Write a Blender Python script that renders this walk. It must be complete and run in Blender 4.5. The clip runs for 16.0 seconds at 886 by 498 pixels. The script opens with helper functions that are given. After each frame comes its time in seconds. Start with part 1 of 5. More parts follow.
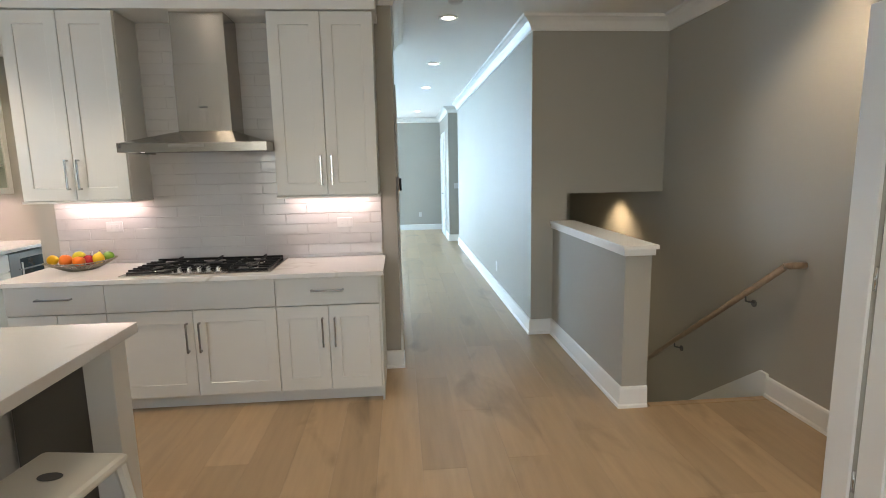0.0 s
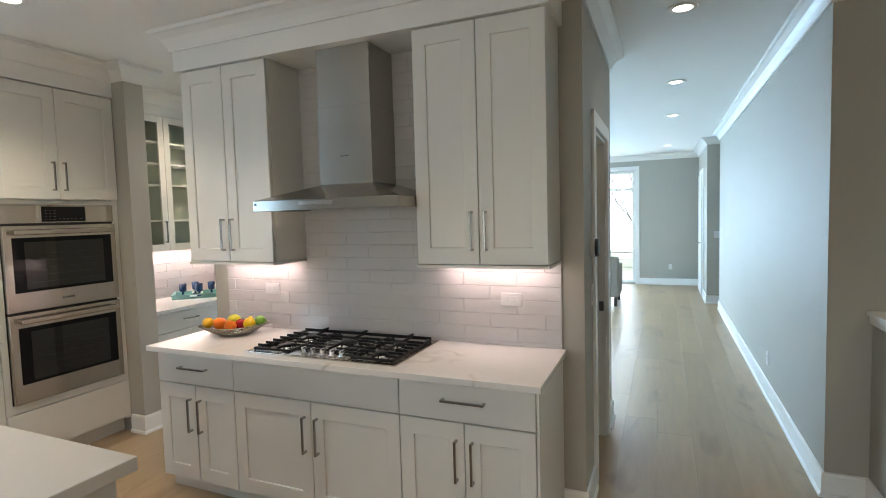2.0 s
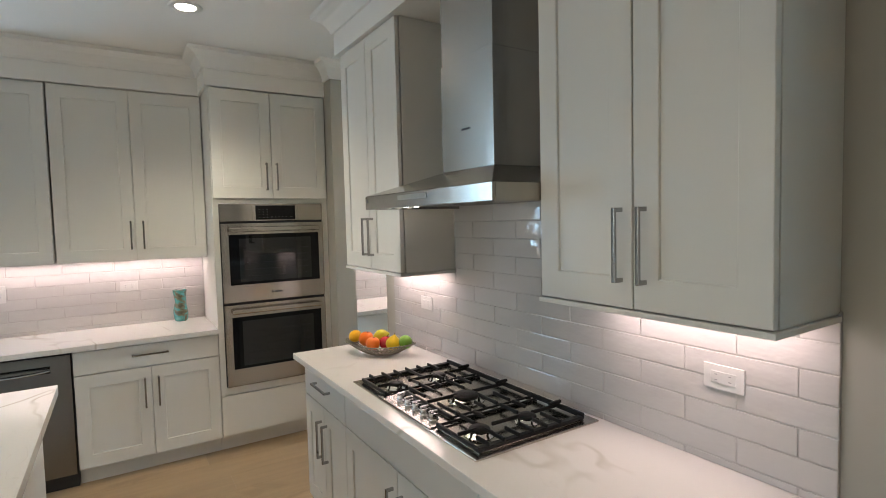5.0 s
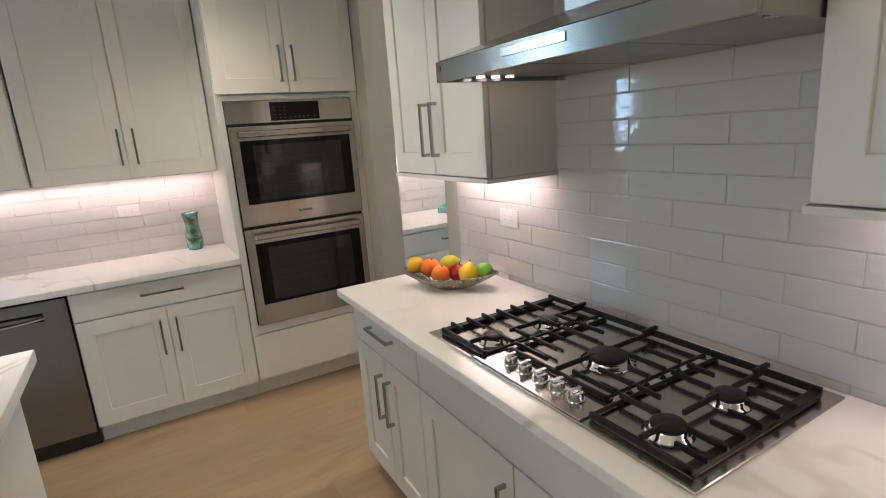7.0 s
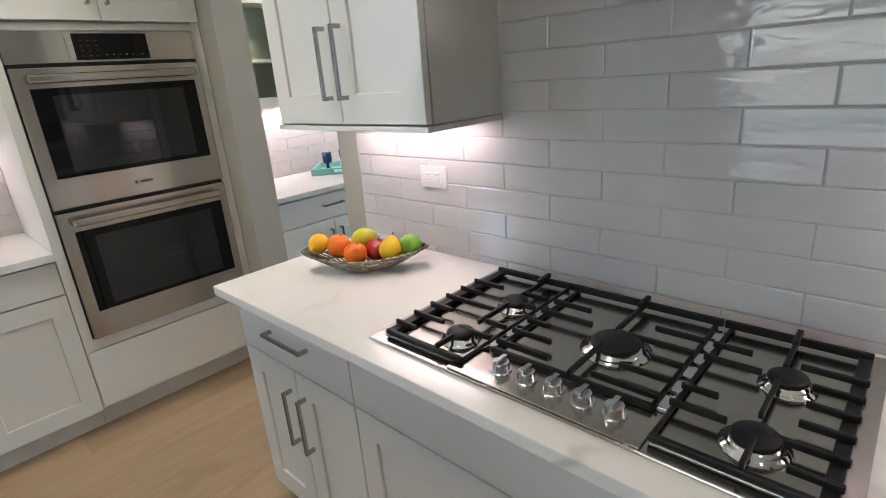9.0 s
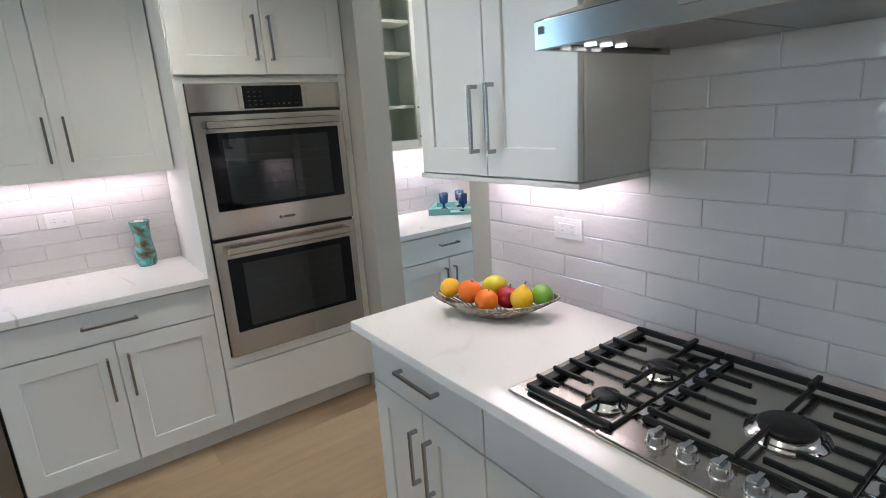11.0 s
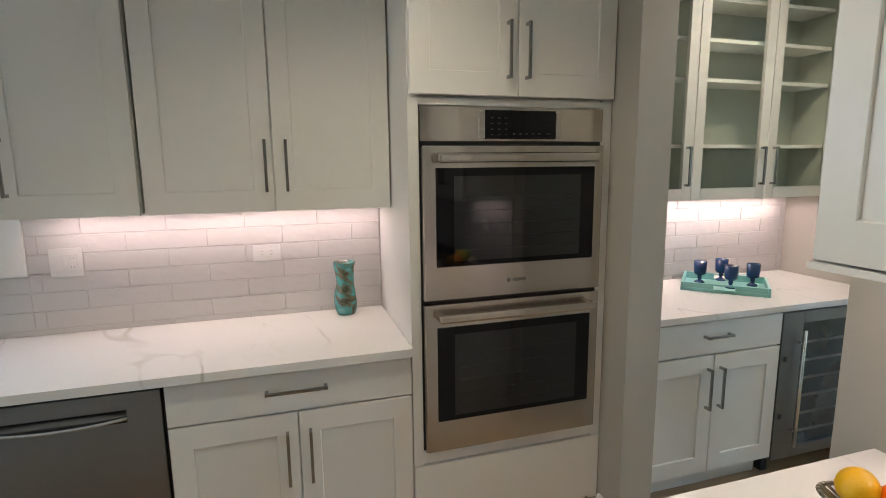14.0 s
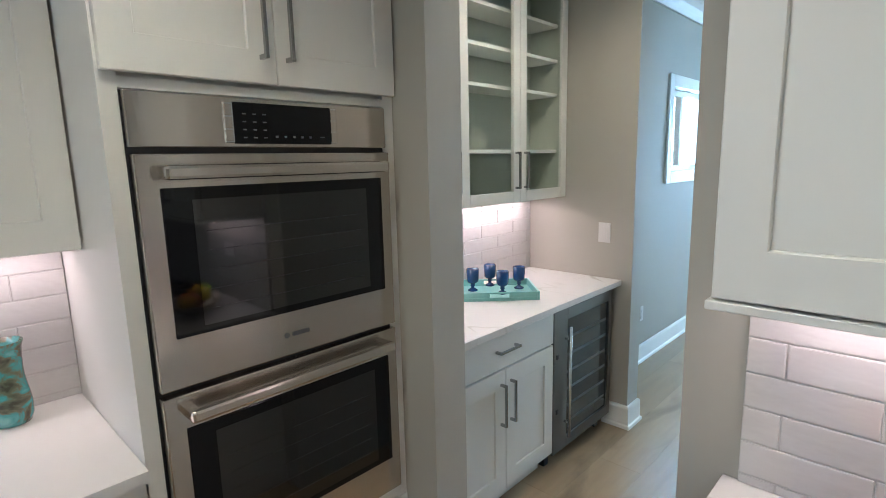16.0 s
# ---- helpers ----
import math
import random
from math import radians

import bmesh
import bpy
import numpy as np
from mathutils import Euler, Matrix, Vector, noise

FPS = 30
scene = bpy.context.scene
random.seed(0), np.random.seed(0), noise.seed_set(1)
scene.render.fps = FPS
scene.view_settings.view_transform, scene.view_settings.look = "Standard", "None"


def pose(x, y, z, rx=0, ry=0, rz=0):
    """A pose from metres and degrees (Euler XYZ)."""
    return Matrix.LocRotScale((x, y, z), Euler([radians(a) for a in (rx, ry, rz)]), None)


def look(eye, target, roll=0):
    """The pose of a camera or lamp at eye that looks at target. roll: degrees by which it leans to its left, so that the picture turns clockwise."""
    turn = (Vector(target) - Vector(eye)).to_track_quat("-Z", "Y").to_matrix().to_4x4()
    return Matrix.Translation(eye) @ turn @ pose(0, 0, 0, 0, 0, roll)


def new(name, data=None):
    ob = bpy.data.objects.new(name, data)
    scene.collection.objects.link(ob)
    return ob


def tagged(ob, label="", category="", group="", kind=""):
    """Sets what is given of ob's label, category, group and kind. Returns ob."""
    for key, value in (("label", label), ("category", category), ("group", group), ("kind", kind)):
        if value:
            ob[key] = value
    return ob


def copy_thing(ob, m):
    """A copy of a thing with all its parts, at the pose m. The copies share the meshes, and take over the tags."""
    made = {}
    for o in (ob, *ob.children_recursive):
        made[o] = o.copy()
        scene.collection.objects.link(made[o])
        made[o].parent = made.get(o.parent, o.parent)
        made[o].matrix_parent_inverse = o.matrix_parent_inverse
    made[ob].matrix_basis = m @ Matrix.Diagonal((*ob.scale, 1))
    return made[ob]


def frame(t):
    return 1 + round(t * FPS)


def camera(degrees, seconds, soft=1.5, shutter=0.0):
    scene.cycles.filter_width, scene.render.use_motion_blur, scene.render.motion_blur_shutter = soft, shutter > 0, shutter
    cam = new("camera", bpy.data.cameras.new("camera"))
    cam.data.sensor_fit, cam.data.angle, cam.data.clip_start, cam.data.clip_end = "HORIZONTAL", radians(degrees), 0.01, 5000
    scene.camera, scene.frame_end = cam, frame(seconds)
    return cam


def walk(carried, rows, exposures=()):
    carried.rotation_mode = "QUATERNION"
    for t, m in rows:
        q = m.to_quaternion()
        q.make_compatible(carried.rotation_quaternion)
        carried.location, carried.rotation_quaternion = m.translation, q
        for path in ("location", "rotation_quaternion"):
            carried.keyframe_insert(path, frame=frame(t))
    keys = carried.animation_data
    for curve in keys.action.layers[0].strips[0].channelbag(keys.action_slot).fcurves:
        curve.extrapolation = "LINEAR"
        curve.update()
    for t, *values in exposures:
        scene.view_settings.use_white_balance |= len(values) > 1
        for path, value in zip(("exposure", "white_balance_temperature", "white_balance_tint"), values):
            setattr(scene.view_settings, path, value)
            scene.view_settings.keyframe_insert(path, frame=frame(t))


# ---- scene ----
cam = camera(81.2, 16.0, soft=0.95)
PATH = [
    (0, (0.016, -0.086, 1.563), (0.171, 1.884, 1.257), -1.1),
    (0.5, (0.201, 0.189, 1.552), (0.079, 2.165, 1.266), -1.3),
    (1, (0.373, 0.458, 1.573), (-0.039, 2.397, 1.308), -1.3),
    (1.5, (0.384, 0.816, 1.591), (-0.237, 2.705, 1.374), -1.4),
    (2, (0.363, 1.113, 1.652), (-0.422, 2.948, 1.523), -1.6),
    (2.5, (0.389, 1.436, 1.656), (-0.591, 3.179, 1.59), -1.2),
    (3, (0.401, 1.702, 1.637), (-0.743, 3.341, 1.581), -1.1),
    (3.5, (0.371, 2.008, 1.621), (-0.932, 3.524, 1.553), -1.4),
    (4, (0.42, 2.22, 1.631), (-1.036, 3.589, 1.562), -1.5),
    (4.5, (0.459, 2.375, 1.656), (-1.127, 3.591, 1.576), -1.5),
    (5, (0.391, 2.425, 1.647), (-1.298, 3.49, 1.537), -1.4),
    (5.2, (0.326, 2.419, 1.639), (-1.391, 3.436, 1.51), -1.3),
    (7.3, (-0.475, 2.619, 1.549), (-2.132, 3.614, 1.037), -4.1),
    (7.5, (-0.531, 2.643, 1.532), (-2.133, 3.71, 0.988), -4.2),
    (8, (-0.705, 2.64, 1.52), (-2.107, 3.919, 0.889), -4.5),
    (8.2, (-0.774, 2.634, 1.52), (-2.091, 3.987, 0.858), -4.5),
    (10.5, (-0.915, 2.594, 1.553), (-2.257, 3.954, 0.963), -4.9),
    (11, (-0.951, 2.52, 1.576), (-2.523, 3.658, 1.091), -3.8),
    (11.5, (-1.007, 2.460, 1.583), (-2.757, 3.330, 1.154), -2.75),
    (12, (-1.057, 2.465, 1.576), (-2.914, 3.089, 1.175), -1.8),
    (12.5, (-1.165, 2.565, 1.586), (-3.077, 3.01, 1.203), -1.3),
    (13, (-1.291, 2.635, 1.591), (-3.22, 3.019, 1.23), -1.0),
    (13.5, (-1.487, 2.64, 1.585), (-3.41, 3.065, 1.236), -0.8),
    (14, (-1.732, 2.572, 1.592), (-3.619, 3.15, 1.272), -0.6),
    (14.5, (-1.877, 2.584, 1.595), (-3.69, 3.372, 1.289), -0.6),
    (15, (-2.005, 2.675, 1.642), (-3.7, 3.686, 1.322), -0.4),
    (15.5, (-2.086, 2.721, 1.645), (-3.632, 3.945, 1.311), -0.7),
    (16, (-2.230, 2.682, 1.628), (-3.596, 4.104, 1.295), -1.35),
]
LENS_LIGHT = [
    (0, 2.02, 6900, 14), (1.5, 1.89, 6750, 13), (2.5, 1.75, 6750, 11), (5, 1.76, 6600, 10), (8.2, 1.86, 6350, 10), (10.5, 1.97, 5650, 8), (11.5, 1.76, 5700, 8),
    (12.5, 1.54, 6150, 9), (13.5, 1.54, 6600, 10), (14.5, 1.65, 6500, 10), (15, 1.70, 5950, 9), (16, 1.72, 5900, 9),
]
walk(cam, [(t, look(eye, target, roll)) for t, eye, target, roll in PATH], exposures=LENS_LIGHT)

# ---- world, sun, lights ----
W = bpy.data.worlds.new("world")
scene.world = W
W.use_nodes = True
_n = W.node_tree.nodes
_sky = _n.new("ShaderNodeTexSky")
_sky.sky_type, _sky.sun_disc = "NISHITA", False
_sky.sun_elevation, _sky.sun_rotation = radians(42), radians(35)
W.node_tree.links.new(_sky.outputs[0], _n["Background"].inputs[0])
_n["Background"].inputs[1].default_value = 0.15

SUN = new("sun", bpy.data.lights.new("sun", "SUN"))
SUN.data.energy, SUN.data.angle, SUN.data.color = 2.3, radians(0.5), (1.0, 0.95, 0.88)
SUN.matrix_basis = look((3.2, 4.6, 5.05), (0, 0, 0))


def area_light(name, at, target, sx, sy, watts, colour, spread=180):
    d = bpy.data.lights.new(name, "AREA")
    d.shape, d.size, d.size_y, d.energy, d.color, d.spread = "RECTANGLE", sx, sy, watts, colour, radians(spread)
    o = new(name, d)
    o.matrix_basis = look(at, target)
    return o


def can_light(name, at, watts, colour, angle=130, size=0.05):
    d = bpy.data.lights.new(name, "SPOT")
    d.energy, d.color, d.spot_size, d.spot_blend, d.shadow_soft_size = watts, colour, radians(angle), 0.7, size
    o = new(name, d)
    o.matrix_basis = look(at, (at[0], at[1], at[2] - 1))
    return o


CEIL = 2.86
WARM = (1.0, 0.86, 0.67)
STRIP = (1.0, 0.77, 0.77)
DAY = (0.40, 0.70, 1.0)
HALL_CANS = [(0.47, 4.63), (0.47, 6.6), (0.47, 8.5), (0.44, 11.9)]
KITCHEN_CANS = [(-2.82, 2.81), (-2.82, 0.6), (-1.5, 2.78), (-0.2, 2.7), (0.9, 0.9), (-0.9, -1.6)]
KITCHEN_WATTS = (16, 5, 10, 3, 11, 8)
KITCHEN_CONES = (120, 104, 104, 104, 104, 104)
for _x, _y in HALL_CANS:
    can_light("hall_can_lamp", (_x, _y, CEIL - 0.03), 1.3, WARM)
for (_x, _y), _w, _c in zip(KITCHEN_CANS, KITCHEN_WATTS, KITCHEN_CONES):
    can_light("kitchen_can_lamp", (_x, _y, CEIL - 0.03), _w, WARM, _c)
can_light("stair_can_lamp", (2.2, 5.45, 1.29), 8, (1.0, 0.8, 0.5), 130)
STAIR_CAN = (1.98, 2.45)
can_light("landing_can_lamp", (*STAIR_CAN, CEIL - 0.03), 15, (1.0, 0.83, 0.60), 122)
can_light("pantry_can_lamp", (-3.2, 4.7, CEIL - 0.03), 15, WARM, 150)
# strips under the wall cabinets
area_light("strip_left_cabinets", (-4.09, 2.32, 1.405), (-4.12, 2.32, 0), 1.3, 0.03, 0.9, STRIP)
area_light("strip_range_left", (-2.15, 3.80, 1.377), (-2.15, 3.84, 0), 0.6, 0.03, 0.44, STRIP)
area_light("strip_range_right", (-0.49, 3.80, 1.377), (-0.49, 3.84, 0), 0.6, 0.03, 0.4, STRIP)
area_light("strip_pantry", (-4.09, 4.8, 1.38), (-4.12, 4.8, 0), 1.3, 0.03, 1.5, STRIP)
# daylight in the window openings
area_light("sky_patio_door", (-1.9, 13.56, 1.3), (-1.9, 0, 1.0), 1.0, 2.3, 32, (0.34, 0.66, 1.0))
area_light("sky_sink_window", (-4.33, 0.67, 1.86), (0, 0.67, 1.5), 0.44, 1.1, 5, DAY)
area_light("sky_dining_window", (-3.98, 7.73, 1.84), (0, 7.73, 1.4), 0.38, 0.6, 17, DAY)
area_light("sky_back_window", (-1.2, -4.64, 1.25), (-1.2, 0, 1.2), 4.2, 2.3, 13, (0.97, 0.98, 1.0))
# added fill light for the far wall and hall, from an unseen opening
area_light("fill_far_side_window", (-3.93, 9.9, 1.5), (0, 9.9, 1.3), 2.9, 1.7, 38, (0.38, 0.69, 1.0))

# ---- materials ----
def mat(name, colour, rough=0.5, metal=0.0, var=0.06, scale=6.0, bump=0.0, bump_scale=80.0, stretch=(1, 1, 1), coat=0.0, rvar=0.0):
    """Principled paint, metal or stone with colour variation at two scales and fine relief."""
    m = bpy.data.materials.new(name)
    m.use_nodes = True
    t = m.node_tree
    b = t.nodes["Principled BSDF"]
    b.inputs["Roughness"].default_value, b.inputs["Metallic"].default_value = rough, metal
    b.inputs["Coat Weight"].default_value = coat
    geo = t.nodes.new("ShaderNodeNewGeometry")
    mp = t.nodes.new("ShaderNodeMapping")
    mp.inputs["Scale"].default_value = stretch
    t.links.new(geo.outputs["Position"], mp.inputs["Vector"])
    n1 = t.nodes.new("ShaderNodeTexNoise")
    n1.inputs["Scale"].default_value, n1.inputs["Detail"].default_value = scale, 5
    t.links.new(mp.outputs[0], n1.inputs["Vector"])
    mix = t.nodes.new("ShaderNodeMix")
    mix.data_type = "RGBA"
    c = Vector(colour)
    mix.inputs["A"].default_value = (*(c * (1 - var)), 1)
    mix.inputs["B"].default_value = (*[min(1.0, v) for v in c * (1 + var)], 1)
    t.links.new(n1.outputs[0], mix.inputs["Factor"])
    t.links.new(mix.outputs["Result"], b.inputs["Base Color"])
    if rvar:
        mr = t.nodes.new("ShaderNodeMapRange")
        mr.inputs["From Min"].default_value, mr.inputs["From Max"].default_value = 0.3, 0.7
        mr.inputs["To Min"].default_value, mr.inputs["To Max"].default_value = rough - rvar, rough + rvar
        t.links.new(n1.outputs[0], mr.inputs["Value"])
        t.links.new(mr.outputs[0], b.inputs["Roughness"])
    if bump:
        n2 = t.nodes.new("ShaderNodeTexNoise")
        n2.inputs["Scale"].default_value, n2.inputs["Detail"].default_value = bump_scale, 3
        t.links.new(mp.outputs[0], n2.inputs["Vector"])
        bp = t.nodes.new("ShaderNodeBump")
        bp.inputs["Strength"].default_value, bp.inputs["Distance"].default_value = bump, 0.002
        t.links.new(n2.outputs[0], bp.inputs["Height"])
        t.links.new(bp.outputs[0], b.inputs["Normal"])
    return m


def glow(name, colour, strength):
    m = bpy.data.materials.new(name)
    m.use_nodes = True
    b = m.node_tree.nodes["Principled BSDF"]
    b.inputs["Base Color"].default_value = (*colour, 1)
    b.inputs["Emission Color"].default_value = (*colour, 1)
    b.inputs["Emission Strength"].default_value = strength
    return m


def glass_mat(name, colour, rough=0.0, ior=1.45):
    m = bpy.data.materials.new(name)
    m.use_nodes = True
    b = m.node_tree.nodes["Principled BSDF"]
    b.inputs["Base Color"].default_value = (*colour, 1)
    b.inputs["Roughness"].default_value, b.inputs["IOR"].default_value = rough, ior
    b.inputs["Transmission Weight"].default_value = 1.0
    return m


def oak_mat():
    m = mat("oak_plank", (0.40, 0.285, 0.172), 0.34, 0, 0.2, 2.6, 0.14, 40, (9, 0.8, 9), rvar=0.03)
    t = m.node_tree
    b = t.nodes["Principled BSDF"]
    old = b.inputs["Base Color"].links[0].from_socket
    info, geo = t.nodes.new("ShaderNodeObjectInfo"), t.nodes.new("ShaderNodeNewGeometry")
    add = t.nodes.new("ShaderNodeMath")
    add.operation = "ADD"
    t.links.new(info.outputs["Random"], add.inputs[0])
    t.links.new(geo.outputs["Random Per Island"], add.inputs[1])
    fr = t.nodes.new("ShaderNodeMath")
    fr.operation = "FRACT"
    t.links.new(add.outputs[0], fr.inputs[0])
    mr = t.nodes.new("ShaderNodeMapRange")
    mr.inputs["To Min"].default_value, mr.inputs["To Max"].default_value = 0.88, 1.09
    t.links.new(fr.outputs[0], mr.inputs["Value"])
    # knots and long dark figure
    mp = t.nodes.new("ShaderNodeMapping")
    mp.inputs["Scale"].default_value = (1.6, 0.6, 1.6)
    t.links.new(geo.outputs["Position"], mp.inputs["Vector"])
    kn = t.nodes.new("ShaderNodeTexNoise")
    kn.inputs["Scale"].default_value, kn.inputs["Detail"].default_value, kn.inputs["Distortion"].default_value = 1.6, 6, 1.2
    t.links.new(mp.outputs[0], kn.inputs["Vector"])
    kr = t.nodes.new("ShaderNodeMapRange")
    kr.inputs["From Min"].default_value, kr.inputs["From Max"].default_value = 0.57, 0.78
    kr.inputs["To Min"].default_value, kr.inputs["To Max"].default_value = 1.0, 0.5
    t.links.new(kn.outputs[0], kr.inputs["Value"])
    mul = t.nodes.new("ShaderNodeMath")
    mul.operation = "MULTIPLY"
    t.links.new(mr.outputs[0], mul.inputs[0])
    t.links.new(kr.outputs[0], mul.inputs[1])
    sc = t.nodes.new("ShaderNodeVectorMath")
    sc.operation = "SCALE"
    t.links.new(old, sc.inputs[0])
    t.links.new(mul.outputs[0], sc.inputs["Scale"])
    t.links.new(sc.outputs[0], b.inputs["Base Color"])
    return m


def quartz_mat():
    m = bpy.data.materials.new("veined_quartz")
    m.use_nodes = True
    t = m.node_tree
    b = t.nodes["Principled BSDF"]
    b.inputs["Roughness"].default_value = 0.16
    geo = t.nodes.new("ShaderNodeNewGeometry")
    mp = t.nodes.new("ShaderNodeMapping")
    mp.inputs["Rotation"].default_value = (0.2, 0.1, 0.6)
    mp.inputs["Location"].default_value = (0.35, 0.1, 0)
    mp.inputs["Scale"].default_value = (1.0, 1.7, 1.0)
    t.links.new(geo.outputs["Position"], mp.inputs["Vector"])
    masks = []
    for scale, width, dist in ((1.05, 0.016, 0.9), (2.3, 0.005, 0.6)):
        n = t.nodes.new("ShaderNodeTexNoise")
        n.inputs["Scale"].default_value, n.inputs["Detail"].default_value, n.inputs["Distortion"].default_value = scale, 2.6, dist
        t.links.new(mp.outputs[0], n.inputs["Vector"])
        s = t.nodes.new("ShaderNodeMath")
        s.operation = "SUBTRACT"
        s.inputs[1].default_value = 0.5
        t.links.new(n.outputs[0], s.inputs[0])
        a = t.nodes.new("ShaderNodeMath")
        a.operation = "ABSOLUTE"
        t.links.new(s.outputs[0], a.inputs[0])
        r = t.nodes.new("ShaderNodeMapRange")
        r.interpolation_type = "SMOOTHSTEP"
        r.inputs["From Min"].default_value, r.inputs["From Max"].default_value = 0.0, width
        r.inputs["To Min"].default_value, r.inputs["To Max"].default_value = 1.0 if scale < 2 else 0.3, 0.0
        t.links.new(a.outputs[0], r.inputs["Value"])
        masks.append(r)
    fade = t.nodes.new("ShaderNodeTexNoise")
    fade.inputs["Scale"].default_value = 2.6
    t.links.new(geo.outputs["Position"], fade.inputs["Vector"])
    fr = t.nodes.new("ShaderNodeMapRange")
    fr.inputs["From Min"].default_value, fr.inputs["From Max"].default_value = 0.46, 0.68
    t.links.new(fade.outputs[0], fr.inputs["Value"])
    mx = t.nodes.new("ShaderNodeMath")
    mx.operation = "MAXIMUM"
    for i in (0, 1):
        mu = t.nodes.new("ShaderNodeMath")
        mu.operation = "MULTIPLY"
        t.links.new(masks[i].outputs[0], mu.inputs[0])
        t.links.new(fr.outputs[0], mu.inputs[1])
        t.links.new(mu.outputs[0], mx.inputs[i])
    mix = t.nodes.new("ShaderNodeMix")
    mix.data_type = "RGBA"
    mix.inputs["A"].default_value, mix.inputs["B"].default_value = (0.72, 0.705, 0.68, 1), (0.50, 0.475, 0.42, 1)
    t.links.new(mx.outputs[0], mix.inputs["Factor"])
    t.links.new(mix.outputs["Result"], b.inputs["Base Color"])
    return m


def vase_mat():
    m = mat("marbled_teal_ceramic", (0.1, 0.27, 0.25), 0.12, 0, 0.3, 22, 0.15, 60, coat=0.6)
    t = m.node_tree
    n = t.nodes.new("ShaderNodeTexNoise")
    n.inputs["Scale"].default_value, n.inputs["Detail"].default_value, n.inputs["Distortion"].default_value = 12, 4, 1.2
    t.links.new(t.nodes["Geometry"].outputs["Position"], n.inputs["Vector"])
    r = t.nodes.new("ShaderNodeValToRGB")
    r.color_ramp.elements[0].position, r.color_ramp.elements[0].color = 0.36, (0.05, 0.055, 0.035, 1)
    r.color_ramp.elements[1].position, r.color_ramp.elements[1].color = 0.66, (0.12, 0.36, 0.35, 1)
    for p, c in ((0.46, (0.11, 0.13, 0.08, 1)), (0.52, (0.05, 0.25, 0.24, 1))):
        r.color_ramp.elements.new(p).color = c
    t.links.new(n.outputs[0], r.inputs[0])
    t.links.new(r.outputs[0], t.nodes["Principled BSDF"].inputs["Base Color"])
    return m


M_COOLER = mat("dark_grey_cooler_steel", (0.17, 0.165, 0.16), 0.33, 1.0, 0.02, 3.0)
M_TAUPE = mat("dark_taupe_panel", (0.13, 0.12, 0.10), 0.5, 0, 0.05)
M_TRAY = mat("dull_cooktop_steel", (0.44, 0.415, 0.36), 0.2, 1.0, 0.03, 4)
M_RACK = mat("faint_rack_grey", (0.010, 0.010, 0.010), 0.3)
def brushed(name, colour, rough, turn, wave=0.0):
    """Brushed steel whose reflections smear across the brushing."""
    m = mat(name, colour, rough, 1.0, 0.012, 1.2, wave, 14, (1, 1, 0.12))
    t = m.node_tree
    b = t.nodes["Principled BSDF"]
    tan = t.nodes.new("ShaderNodeTangent")
    tan.direction_type, tan.axis = "RADIAL", "Z"
    t.links.new(tan.outputs[0], b.inputs["Tangent"])
    b.inputs["Anisotropic"].default_value, b.inputs["Anisotropic Rotation"].default_value = 0.75, turn
    return m


M_WALL = mat("greige_wall_paint", (0.40, 0.38, 0.33), 0.6, 0, 0.03, 1.5, 0.08, 220)
M_CEIL = mat("white_ceiling_paint", (0.84, 0.84, 0.82), 0.8, 0, 0.02, 1.0, 0.06, 200)
M_TRIM = mat("white_trim_paint", (0.80, 0.79, 0.76), 0.38, 0, 0.02, 2.0, 0.04, 60)
M_CAB = mat("warm_white_cabinet_lacquer", (0.70, 0.69, 0.65), 0.36, 0, 0.025, 2.0, 0.05, 120, rvar=0.04)
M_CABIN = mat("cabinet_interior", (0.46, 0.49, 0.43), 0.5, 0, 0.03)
M_GAP = mat("dark_gap", (0.10, 0.10, 0.095), 0.8)
M_OAK = oak_mat()
M_SUB = mat("dark_subfloor", (0.16, 0.115, 0.075), 0.8)
M_QUARTZ = quartz_mat()
M_TILE = mat("glossy_white_tile_glaze", (0.55, 0.53, 0.515), 0.05, 0, 0.045, 5.0, 1.0, 13, (0.6, 0.6, 1.3), coat=0.3)
for _m in (M_TILE,):
    _m.node_tree.nodes["Principled BSDF"].inputs["Specular IOR Level"].default_value = 0.6
    _m.node_tree.nodes["Bump"].inputs["Distance"].default_value = 0.0042
M_GROUT = mat("pale_grey_grout", (0.49, 0.47, 0.455), 0.85, 0, 0.05, 30)
M_STEEL = brushed("brushed_stainless_steel", (0.40, 0.38, 0.35), 0.24, 0.25)
M_OVSTEEL = brushed("oven_stainless_steel", (0.55, 0.505, 0.455), 0.2, 0.25, 0.25)
M_STEELV = brushed("brushed_stainless_steel_upright", (0.43, 0.405, 0.37), 0.27, 0.25, 0.8)
M_DWSTEEL = brushed("dark_stainless_steel", (0.25, 0.24, 0.225), 0.27, 0.25)
M_PULL = mat("brushed_nickel_pull", (0.36, 0.36, 0.36), 0.2, 1.0, 0.03, 30)
M_CHROME = mat("satin_nickel", (0.62, 0.62, 0.61), 0.14, 1.0, 0.03, 30)
M_IRON = mat("matt_black_cast_iron", (0.008, 0.008, 0.008), 0.45, 0, 0.2, 40, 0.3, 300)
M_BLACK = mat("black_plastic", (0.02, 0.02, 0.022), 0.35, 0, 0.1, 20)
M_OVENGLASS = mat("black_oven_glass", (0.004, 0.004, 0.005), 0.05, 0, 0.2, 5)
M_OVENIN = mat("dark_oven_window", (0.003, 0.0035, 0.0035), 0.05, 0, 0.3, 6)
